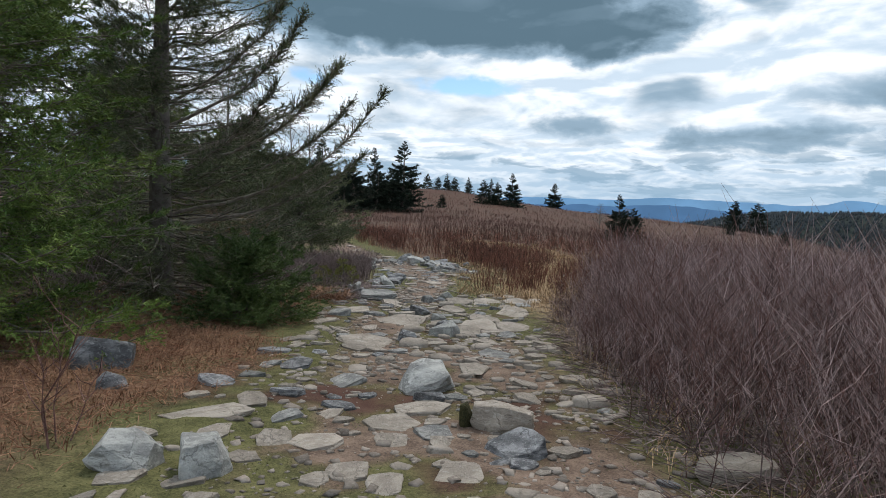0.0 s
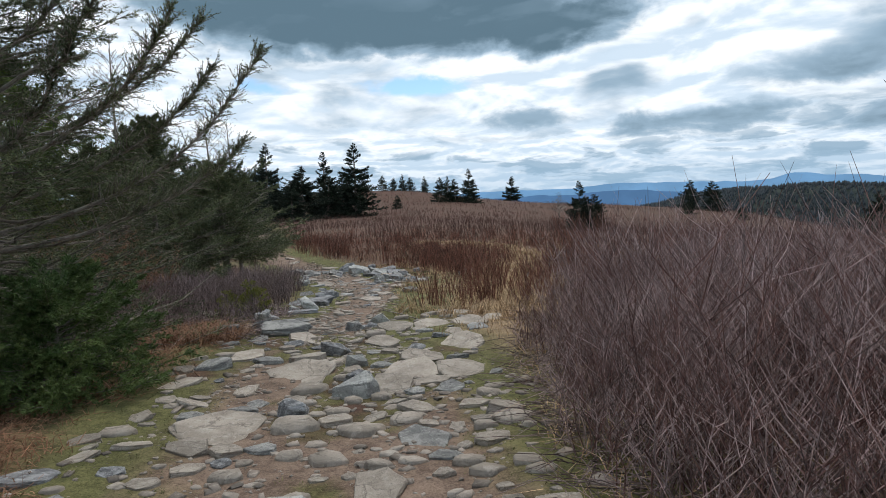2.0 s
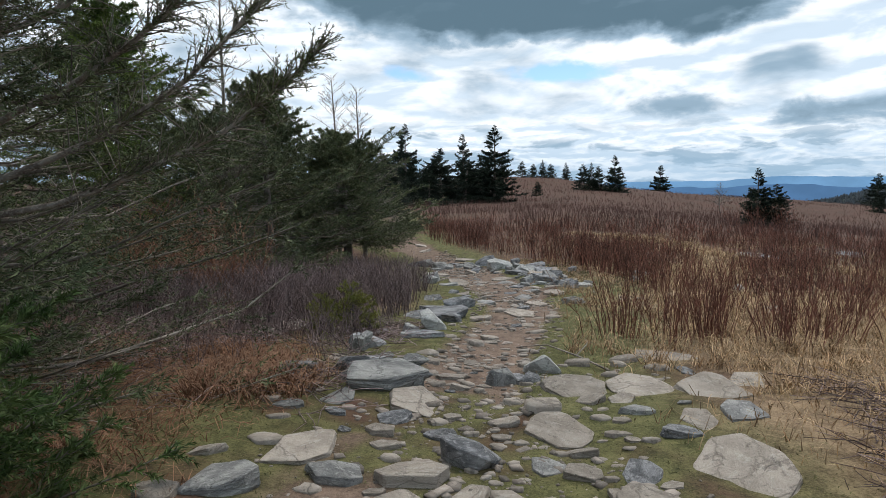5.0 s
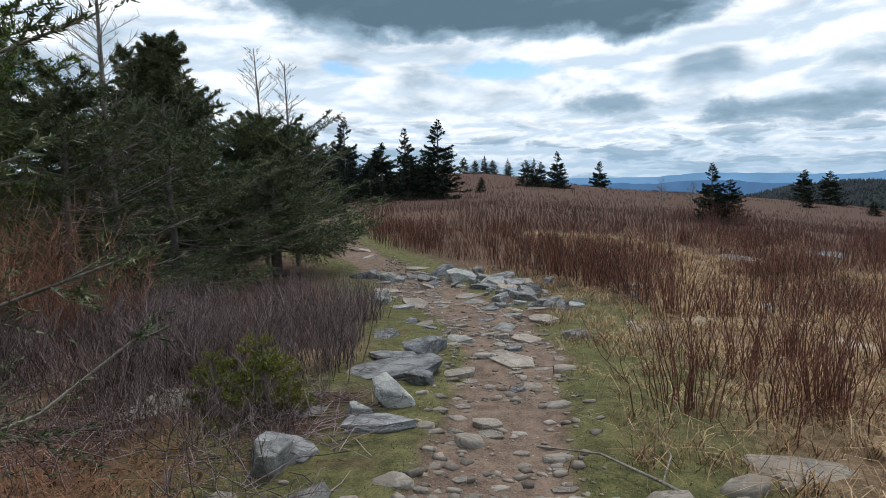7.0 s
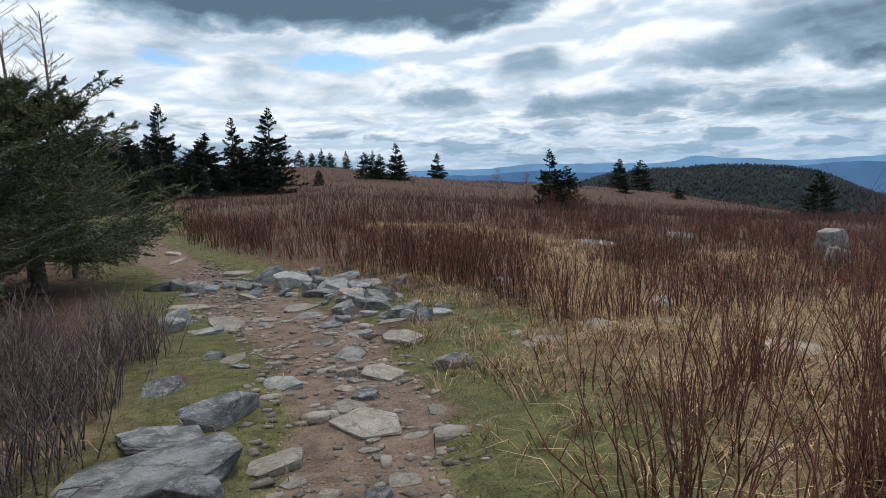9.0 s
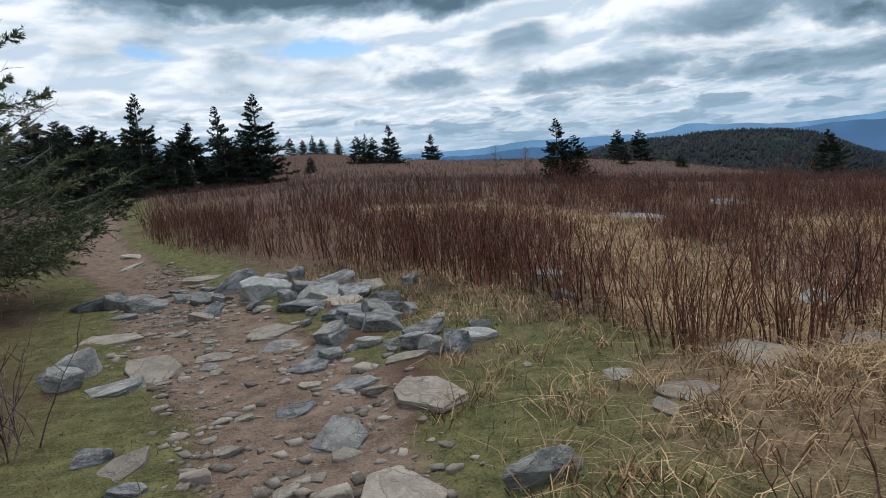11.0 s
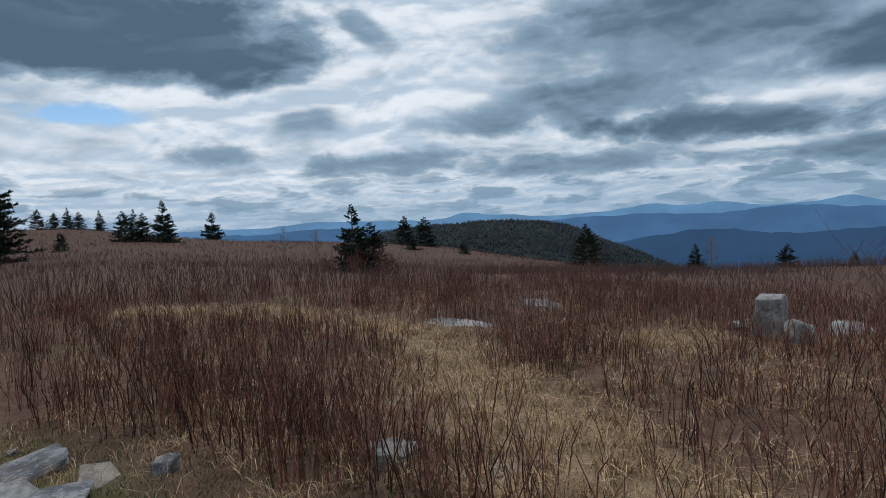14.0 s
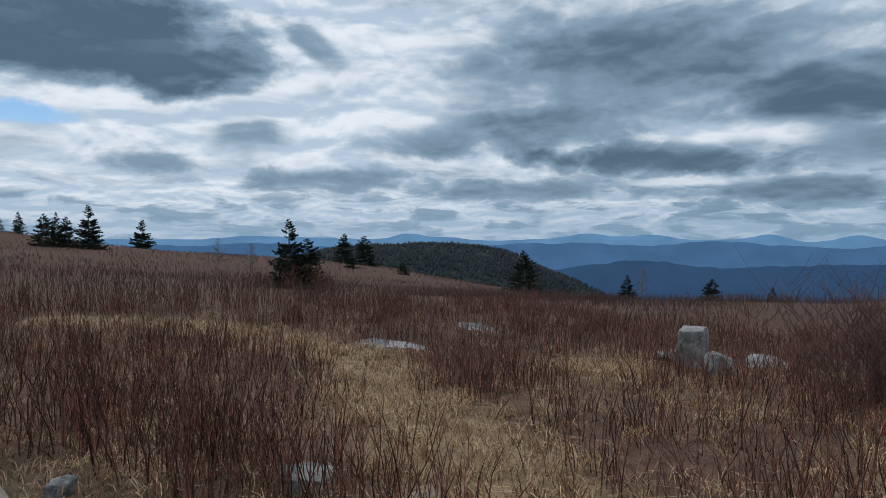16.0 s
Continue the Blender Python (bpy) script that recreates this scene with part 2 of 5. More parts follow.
# ---- materials ----
def material(name, tones, scale=4.0, fine=60.0, rough=0.85, bump=0.3, metal=0.0, vary=0.0, island=0.0, translucent=0.0, spec=0.3):
    """Two or three tones mixed by coarse and fine noise, with relief."""
    m = bpy.data.materials.new(name)
    m.use_nodes = True
    t = m.node_tree
    b = t.nodes["Principled BSDF"]
    g = t.nodes.new("ShaderNodeTexCoord")
    coarse = shade(t, "ShaderNodeTexNoise", Scale=scale, Detail=5.0, Roughness=0.6)
    small = shade(t, "ShaderNodeTexNoise", Scale=fine, Detail=4.0, Roughness=0.65)
    for n in (coarse, small):
        t.links.new(g.outputs["Object"], n.inputs["Vector"])
    col = blend(t, ramp(t, coarse.outputs[0], 0.38, 0.62), tones[0], tones[1])
    col = blend(t, calc(t, "MULTIPLY", ramp(t, small.outputs[0], 0.45, 0.7), 0.6), col, tones[-1])
    if vary or island:
        src = t.nodes.new("ShaderNodeObjectInfo").outputs["Random"] if vary else t.nodes.new("ShaderNodeNewGeometry").outputs["Random Per Island"]
        a = vary or island
        gain = calc(t, "ADD", calc(t, "MULTIPLY", src, 2 * a), 1 - a)
        mix = t.nodes.new("ShaderNodeVectorMath")
        mix.operation = "SCALE"
        t.links.new(col, mix.inputs[0]), t.links.new(gain, mix.inputs[3])
        col = mix.outputs[0]
    t.links.new(col, b.inputs["Base Color"])
    b.inputs["Roughness"].default_value, b.inputs["Metallic"].default_value = rough, metal
    b.inputs["Specular IOR Level"].default_value = spec
    if bump:
        h = calc(t, "ADD", calc(t, "MULTIPLY", coarse.outputs[0], 0.6), calc(t, "MULTIPLY", small.outputs[0], 0.4))
        bn = shade(t, "ShaderNodeBump", Strength=bump, Distance=0.03)
        t.links.new(h, bn.inputs["Height"]), t.links.new(bn.outputs[0], b.inputs["Normal"])
    return m


def rock_material(name, pale, mid, lichen, vary=0.25):
    """Grey weathered stone: veins, pale lichen crust and dark stains."""
    m = bpy.data.materials.new(name)
    m.use_nodes = True
    t = m.node_tree
    b = t.nodes["Principled BSDF"]
    g = t.nodes.new("ShaderNodeTexCoord")
    info = t.nodes.new("ShaderNodeObjectInfo")
    off = t.nodes.new("ShaderNodeVectorMath")
    off.operation = "MULTIPLY_ADD"
    off.inputs[1].default_value = (31, 17, 23)
    t.links.new(info.outputs["Random"], off.inputs[0]), t.links.new(g.outputs["Object"], off.inputs[2])

    def nz(scale, detail, rough, warp=0.0):
        n = shade(t, "ShaderNodeTexNoise", Scale=scale, Detail=detail, Roughness=rough, Distortion=warp)
        t.links.new(off.outputs[0], n.inputs["Vector"])
        return n.outputs[0]
    a, c, d, e = nz(2.6, 7, 0.6), nz(9, 6, 0.65, 0.6), nz(45, 4, 0.7), nz(5.5, 8, 0.7, 1.2)
    col = blend(t, ramp(t, a, 0.40, 0.62), mid, pale)
    col = blend(t, calc(t, "MULTIPLY", ramp(t, c, 0.52, 0.66), 0.6), col, lichen)
    col = blend(t, calc(t, "MULTIPLY", ramp(t, e, 0.56, 0.68), 0.7), col, tuple(v * 0.33 for v in mid))
    col = blend(t, calc(t, "MULTIPLY", ramp(t, d, 0.5, 0.7), 0.35), col, tuple(v * 0.55 for v in mid))
    warp = t.nodes.new("ShaderNodeVectorMath")
    warp.operation = "MULTIPLY_ADD"
    warp.inputs[1].default_value = (0.35, 0.35, 0.35)
    nv = shade(t, "ShaderNodeTexNoise", Scale=4.0, Detail=5.0, Roughness=0.6)
    t.links.new(off.outputs[0], nv.inputs["Vector"])
    t.links.new(nv.outputs[1], warp.inputs[0]), t.links.new(off.outputs[0], warp.inputs[2])
    vor = shade(t, "ShaderNodeTexVoronoi", Scale=1.5)
    vor.feature = "DISTANCE_TO_EDGE"
    t.links.new(warp.outputs[0], vor.inputs["Vector"])
    crack = ramp(t, vor.outputs["Distance"], 0.0, 0.035)
    col = blend(t, calc(t, "MULTIPLY", calc(t, "SUBTRACT", 1.0, crack), calc(t, "MULTIPLY", ramp(t, a, 0.42, 0.58), 0.5)), col, tuple(v * 0.25 for v in mid))
    gain = calc(t, "ADD", calc(t, "MULTIPLY", info.outputs["Random"], 2 * vary), 1 - vary)
    mix = t.nodes.new("ShaderNodeVectorMath")
    mix.operation = "SCALE"
    t.links.new(col, mix.inputs[0]), t.links.new(gain, mix.inputs[3])
    t.links.new(mix.outputs[0], b.inputs["Base Color"])
    b.inputs["Roughness"].default_value = 0.85
    b.inputs["Specular IOR Level"].default_value = 0.2
    h = calc(t, "ADD", calc(t, "ADD", calc(t, "MULTIPLY", c, 0.8), calc(t, "MULTIPLY", d, 0.35)), calc(t, "MULTIPLY", crack, 0.2))
    bn = shade(t, "ShaderNodeBump", Strength=0.8, Distance=0.035)
    t.links.new(h, bn.inputs["Height"]), t.links.new(bn.outputs[0], b.inputs["Normal"])
    return m


def ground_material():
    m = bpy.data.materials.new("hill_ground")
    m.use_nodes = True
    t = m.node_tree
    b = t.nodes["Principled BSDF"]
    g = t.nodes.new("ShaderNodeTexCoord")

    def nz(scale, detail, rough):
        n = shade(t, "ShaderNodeTexNoise", Scale=scale, Detail=detail, Roughness=rough)
        t.links.new(g.outputs["Object"], n.inputs["Vector"])
        return n.outputs[0]

    def mask(name):
        n = t.nodes.new("ShaderNodeAttribute")
        n.attribute_name = name
        return n.outputs["Fac"]
    a, c, d = nz(0.35, 8, 0.6), nz(6, 6, 0.65), nz(55, 5, 0.7)
    mixed = calc(t, "ADD", calc(t, "MULTIPLY", c, 0.5), calc(t, "MULTIPLY", d, 0.5))
    var = ramp(t, mixed, 0.36, 0.64)
    # brown floor, darkened in its colour to add shade beneath the stalks
    base = blend(t, var, (0.030, 0.018, 0.014), (0.125, 0.076, 0.055))
    base = blend(t, calc(t, "MULTIPLY", ramp(t, a, 0.38, 0.6), 0.65), base, (0.105, 0.052, 0.040))
    straw = blend(t, var, (0.12, 0.078, 0.048), (0.37, 0.27, 0.17))
    col = blend(t, mask("straw"), base, straw)
    litter = blend(t, var, (0.05, 0.030, 0.020), (0.25, 0.145, 0.09))
    col = blend(t, mask("litter"), col, litter)
    moss = blend(t, var, (0.050, 0.054, 0.020), (0.180, 0.170, 0.074))
    col = blend(t, mask("moss"), col, moss)
    dirt = blend(t, var, (0.098, 0.068, 0.052), (0.265, 0.192, 0.148))
    col = blend(t, mask("dirt"), col, dirt)
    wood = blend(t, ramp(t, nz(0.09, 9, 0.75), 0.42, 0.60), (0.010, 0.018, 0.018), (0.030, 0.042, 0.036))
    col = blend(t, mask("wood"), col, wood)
    t.links.new(col, b.inputs["Base Color"])
    b.inputs["Roughness"].default_value = 0.95
    b.inputs["Specular IOR Level"].default_value = 0.15
    bn = shade(t, "ShaderNodeBump", Strength=0.6, Distance=0.03)
    t.links.new(mixed, bn.inputs["Height"]), t.links.new(bn.outputs[0], b.inputs["Normal"])
    return m


def haze_glow_material(name, colour, glow):
    """Far hills, with the haze of the blue air put into a glowing colour."""
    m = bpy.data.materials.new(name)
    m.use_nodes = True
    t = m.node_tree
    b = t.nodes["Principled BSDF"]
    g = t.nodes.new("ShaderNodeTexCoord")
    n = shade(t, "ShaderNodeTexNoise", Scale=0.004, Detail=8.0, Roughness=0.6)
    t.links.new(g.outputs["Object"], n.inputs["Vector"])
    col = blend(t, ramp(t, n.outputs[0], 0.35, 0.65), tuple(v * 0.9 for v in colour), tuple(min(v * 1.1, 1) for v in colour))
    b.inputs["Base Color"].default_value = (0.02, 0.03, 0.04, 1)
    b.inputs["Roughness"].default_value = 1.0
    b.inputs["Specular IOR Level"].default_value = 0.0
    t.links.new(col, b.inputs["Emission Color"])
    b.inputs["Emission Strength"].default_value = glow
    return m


GROUND = ground_material()
ROCK = rock_material("weathered_stone", (0.34, 0.335, 0.32), (0.18, 0.18, 0.178), (0.44, 0.44, 0.42))
ROCK_BLUE = rock_material("blue_grey_stone", (0.32, 0.322, 0.33), (0.125, 0.127, 0.134), (0.47, 0.47, 0.475))
ROCK_PALE = rock_material("pale_lichened_stone", (0.50, 0.50, 0.48), (0.30, 0.30, 0.29), (0.58, 0.58, 0.56), 0.12)
ROCK_TAN = rock_material("tan_flagstone", (0.41, 0.36, 0.31), (0.29, 0.253, 0.215), (0.46, 0.425, 0.38), 0.2)
STEM_PURPLE = material("grey_purple_twigs", ((0.190, 0.122, 0.116), (0.38, 0.282, 0.274), (0.57, 0.48, 0.468)), 3, 40, 0.8, 0, island=0.7)
STEM_RED = material("red_brown_stalks", ((0.072, 0.027, 0.020), (0.21, 0.088, 0.061), (0.36, 0.205, 0.142)), 2, 40, 0.8, 0, island=0.78)
STEM_FAR = material("far_maroon_stalks", ((0.062, 0.031, 0.026), (0.138, 0.074, 0.061), (0.22, 0.138, 0.116)), 0.3, 6, 0.85, 0, island=0.4)
STEM_GREY = material("grey_heath_twigs", ((0.12, 0.080, 0.078), (0.25, 0.188, 0.182), (0.44, 0.375, 0.36)), 3, 40, 0.85, 0, island=0.65)
STEM_RUST = material("rusty_twigs", ((0.17, 0.078, 0.046), (0.32, 0.16, 0.098), (0.45, 0.29, 0.20)), 3, 40, 0.85, 0, island=0.4)
STRAW = material("dead_grass", ((0.25, 0.152, 0.080), (0.46, 0.325, 0.188), (0.60, 0.465, 0.305)), 2, 30, 0.85, 0, island=0.65)
MOSS = material("short_green_grass", ((0.070, 0.078, 0.026), (0.130, 0.130, 0.050), (0.20, 0.178, 0.085)), 2, 30, 0.85, 0, island=0.35)
RUSTGRASS = material("russet_grass", ((0.16, 0.076, 0.042), (0.28, 0.152, 0.09), (0.38, 0.25, 0.16)), 2, 30, 0.85, 0, island=0.35)
NEEDLE = material("spruce_needles", ((0.055, 0.080, 0.038), (0.135, 0.160, 0.072), (0.24, 0.24, 0.14)), 1.2, 9, 0.7, 0, island=0.5)
NEEDLE_YELLOW = material("yellow_green_needles", ((0.14, 0.155, 0.032), (0.26, 0.265, 0.058), (0.33, 0.30, 0.095)), 1.2, 9, 0.7, 0, island=0.5)
NEEDLE_BRIGHT = material("fresh_fir_needles", ((0.06, 0.115, 0.022), (0.15, 0.215, 0.042), (0.21, 0.245, 0.075)), 1.2, 9, 0.7, 0, island=0.5)
NEEDLE_MID = material("green_fir_needles", ((0.045, 0.085, 0.022), (0.105, 0.155, 0.045), (0.17, 0.19, 0.08)), 1.2, 9, 0.7, 0, island=0.5)
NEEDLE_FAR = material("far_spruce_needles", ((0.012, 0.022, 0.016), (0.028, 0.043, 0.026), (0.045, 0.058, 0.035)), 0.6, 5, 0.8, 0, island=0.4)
BARK = material("spruce_bark", ((0.10, 0.08, 0.07), (0.18, 0.155, 0.14), (0.26, 0.245, 0.225)), 8, 60, 0.9, 0.5)
DEADWOOD = material("grey_dead_wood", ((0.12, 0.098, 0.084), (0.25, 0.22, 0.19), (0.42, 0.39, 0.35)), 6, 50, 0.9, 0, island=0.5)


# ---- mesh helpers ----
def mesh_of(name, verts, faces):
    """A mesh from arrays; all faces have the same number of corners."""
    verts, faces = np.asarray(verts, np.float32), np.asarray(faces, np.int32)
    me = bpy.data.meshes.new(name)
    me.vertices.add(len(verts))
    me.vertices.foreach_set("co", verts.ravel())
    k = faces.shape[1]
    me.loops.add(faces.size)
    me.loops.foreach_set("vertex_index", faces.ravel())
    me.polygons.add(len(faces))
    me.polygons.foreach_set("loop_start", np.arange(0, faces.size, k, dtype=np.int32))
    me.update(calc_edges=True)
    me.validate()
    return me


def put(name, me, mat, parent=None, label="", smooth=False):
    ob = new(name, me)
    if mat and not me.materials:
        me.materials.append(mat)
    if smooth:
        me.polygons.foreach_set("use_smooth", np.ones(len(me.polygons), bool))
    if parent:
        ob.parent = parent
    if label:
        ob["label"] = label
    return ob


def unit(v):
    return v / np.maximum(np.linalg.norm(v, axis=-1, keepdims=True), 1e-9)


def tubes(P, R, sides=3):
    """Tapered tubes along n polylines: P is n x k x 3, R is n x k."""
    P, R = np.asarray(P, float), np.asarray(R, float)
    n, k, _ = P.shape
    T = unit(np.gradient(P, axis=1))
    ref = np.where(np.abs(T[..., 2:3]) > 0.9, np.array([1.0, 0, 0]), np.array([0, 0, 1.0]))
    A = unit(np.cross(T, ref))
    B = np.cross(T, A)
    ang = np.arange(sides) * 2 * np.pi / sides
    V = P[:, :, None, :] + R[:, :, None, None] * (A[:, :, None, :] * np.cos(ang)[:, None] + B[:, :, None, :] * np.sin(ang)[:, None])
    i = np.arange(n)[:, None, None] * k * sides
    j = np.arange(k - 1)[None, :, None] * sides
    s = np.arange(sides)[None, None, :]
    s2 = (s + 1) % sides
    F = np.stack([i + j + s, i + j + s2, i + j + sides + s2, i + j + sides + s], -1).reshape(-1, 4)
    return V.reshape(-1, 3), F


def join(parts):
    V, F, o = [], [], 0
    for v, f in parts:
        V.append(v), F.append(f + o)
        o += len(v)
    return np.concatenate(V), np.concatenate(F)


def stalks(x, y, h, r, lean, twigs, rng, side=0.45, z=None, wild=0.022, out=None, seg=4):
    """Upright bare stems with side twigs, as tubes."""
    n = len(x)
    z = height(x, y) if z is None else z
    base = np.stack([x, y, z - 0.03], -1)
    a = rng.uniform(0, 2 * np.pi, n)
    d = np.stack([np.cos(a), np.sin(a), np.zeros(n)], -1) * (lean * rng.uniform(0.2, 1.6, n))[:, None]
    if out is not None:
        d[:, :2] = d[:, :2] * 0.5 + out
    s = np.linspace(0, 1, seg)
    P = base[:, None, :] + h[:, None, None] * (s[None, :, None] * np.array([0, 0, 1.0]) + d[:, None, :] * (s ** 1.6)[None, :, None])
    P[:, 1:] += rng.normal(0, wild, (n, seg - 1, 3)) * h[:, None, None]
    R = r * (1 - 0.7 * s)[None, :] * rng.uniform(0.7, 1.3, n)[:, None]
    parts = [tubes(P, R)]
    for _ in range(twigs):
        u = rng.uniform(0.3, 0.92, n)
        k = np.minimum((u * (seg - 1)).astype(int), seg - 2)
        f = (u * (seg - 1) - k)[:, None]
        start = P[np.arange(n), k] * (1 - f) + P[np.arange(n), k + 1] * f
        b = rng.uniform(0, 2 * np.pi, n)
        dirn = np.stack([np.cos(b) * side, np.sin(b) * side, rng.uniform(0.5, 1.1, n)], -1)
        ln = (h * rng.uniform(0.12, 0.36, n))[:, None]
        mid = start + dirn * ln * 0.5
        end = start + dirn * ln + np.array([0, 0, 0.15]) * ln + rng.normal(0, 0.02, (n, 3))
        parts.append(tubes(np.stack([start, mid, end], 1), r * np.array([0.5, 0.4, 0.2])[None, :] * np.ones((n, 1))))
    return join(parts)


def clumped(cx, cy, per, rad, rng):
    """Stems gathered round clump centres: their places and outward lean."""
    k = np.maximum(rng.poisson(per, len(cx)), 2)
    x0, y0 = np.repeat(cx, k), np.repeat(cy, k)
    o = rng.normal(0, 1, (len(x0), 2))
    return x0 + o[:, 0] * rad, y0 + o[:, 1] * rad, o * 0.16


def blades(x, y, h, w, lean, rng, z=None):
    """Grass blades: bent, tapering strips of two quads."""
    n = len(x)
    z = height(x, y) if z is None else z
    base = np.stack([x, y, z - 0.01], -1)
    a, b = rng.uniform(0, 2 * np.pi, n), rng.uniform(0, 2 * np.pi, n)
    d = np.stack([np.cos(a), np.sin(a), np.zeros(n)], -1)
    side = np.stack([np.cos(b), np.sin(b), np.zeros(n)], -1) * w
    ln = rng.uniform(0.3, 1.5, n)[:, None] * lean
    h = h[:, None]
    m = base + h * (0.55 * np.array([0, 0, 1.0]) + 0.3 * ln * d)
    t = base + h * (np.array([0, 0, 1.0]) / (1 + 0.6 * ln) + 1.0 * ln * d)
    V = np.stack([base - side, base + side, m + side * 0.8, m - side * 0.8, t + side * 0.15, t - side * 0.15], 1).reshape(-1, 3)
    o = np.arange(n)[:, None] * 6
    F = np.concatenate([o + np.array([0, 1, 2, 3]), o + np.array([3, 2, 4, 5])])
    return V, F


def scatter(n, x0, x1, y0, y1, chance, rng):
    x, y = rng.uniform(x0, x1, n), rng.uniform(y0, y1, n)
    keep = rng.uniform(0, 1, n) < chance(x, y)
    return x[keep], y[keep]


def stuff(name, geo, mat, label, category):
    return tagged(put(name, mesh_of(name, *geo), mat), label, category, "", "stuff")


# ---- the ground, one sheet to the horizon ----
def steps(fine0, fine1, pitch, lo, hi, grow):
    mid = list(np.arange(fine0, fine1, pitch))
    s, v, after = pitch, fine1, []
    while v < hi:
        after.append(v)
        s *= grow
        v += s
    s, v, before = pitch, fine0 - pitch, []
    while v > lo:
        before.append(v)
        s *= grow
        v -= s
    return np.array([lo] + before[::-1] + mid + after + [hi])


gx = steps(-5.0, 5.0, 0.075, -2500, 2500, 1.06)
gy = steps(0.5, 28.0, 0.095, -1200, 3500, 1.05)
X, Y = np.meshgrid(gx, gy)
Z = height(X, Y)
ny, nx = X.shape
idx = np.arange(ny * nx).reshape(ny, nx)
me = mesh_of("ground", np.stack([X, Y, Z], -1).reshape(-1, 3),
             np.stack([idx[:-1, :-1], idx[:-1, 1:], idx[1:, 1:], idx[1:, :-1]], -1).reshape(-1, 4))
shares = dict(zip(("dirt", "moss", "straw", "litter"), cover(X, Y)))
far = np.hypot(X, Y - 18)
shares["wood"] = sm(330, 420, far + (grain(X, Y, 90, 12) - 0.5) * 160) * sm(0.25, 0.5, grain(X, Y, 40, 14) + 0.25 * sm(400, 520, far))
for key, val in shares.items():
    me.attributes.new(key, "FLOAT", "POINT").data.foreach_set("value", np.asarray(val, np.float32).ravel())
ground = tagged(put("ground", me, GROUND, smooth=True), "stony brown hilltop with moss, dead grass and bare earth", "ground", "", "structure")


# ---- blue ridges in the distance ----
def ridge(dist, base, peaks, rough, mat, label, seed):
    a = np.radians(np.linspace(-80, 130, 620))
    deg = np.degrees(a)
    el = np.full(a.shape, base)
    for c, w, h in peaks:
        el = el + h * np.exp(-((deg - c) / w) ** 2)
    el = el + (grain(deg, deg * 0, 5.0, seed) - 0.5) * rough + (grain(deg, deg * 0, 0.9, seed + 1) - 0.5) * rough * 0.35
    rows = []
    for k, (dd, drop) in enumerate(((dist * 0.8, 8.0), (dist * 0.93, 3.0), (dist, 0.0), (dist * 1.06, 4.0))):
        e = np.radians(el - drop)
        rows.append(np.stack([np.sin(a) * dd, np.cos(a) * dd, 0.7 + np.tan(e) * dd], -1))
    V = np.concatenate(rows)
    n = len(a)
    q = np.arange(n - 1)
    F = np.concatenate([np.stack([q + k * n, q + 1 + k * n, q + 1 + (k + 1) * n, q + (k + 1) * n], -1) for k in range(3)])
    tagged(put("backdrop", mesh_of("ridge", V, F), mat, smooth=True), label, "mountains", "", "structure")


# each ridge glows in its haze colour, paler with distance
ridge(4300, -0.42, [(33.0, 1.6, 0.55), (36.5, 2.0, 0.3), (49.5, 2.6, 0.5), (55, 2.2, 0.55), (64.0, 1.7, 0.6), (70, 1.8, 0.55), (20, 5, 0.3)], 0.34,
      haze_glow_material("farthest_haze_glow", (0.135, 0.285, 0.49), 1.0), "farthest mountain ridge on the horizon with pale blue haze painted in", 3)
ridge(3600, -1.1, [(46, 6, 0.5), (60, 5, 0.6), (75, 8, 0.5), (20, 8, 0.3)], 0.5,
      haze_glow_material("middle_haze_glow", (0.062, 0.148, 0.30), 1.0), "wooded mountain ridge with blue haze painted in", 7)
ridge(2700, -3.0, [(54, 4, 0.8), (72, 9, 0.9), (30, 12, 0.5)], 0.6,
      haze_glow_material("near_haze_glow", (0.023, 0.062, 0.142), 1.0), "wooded foothill ridge with deep blue haze painted in", 11)


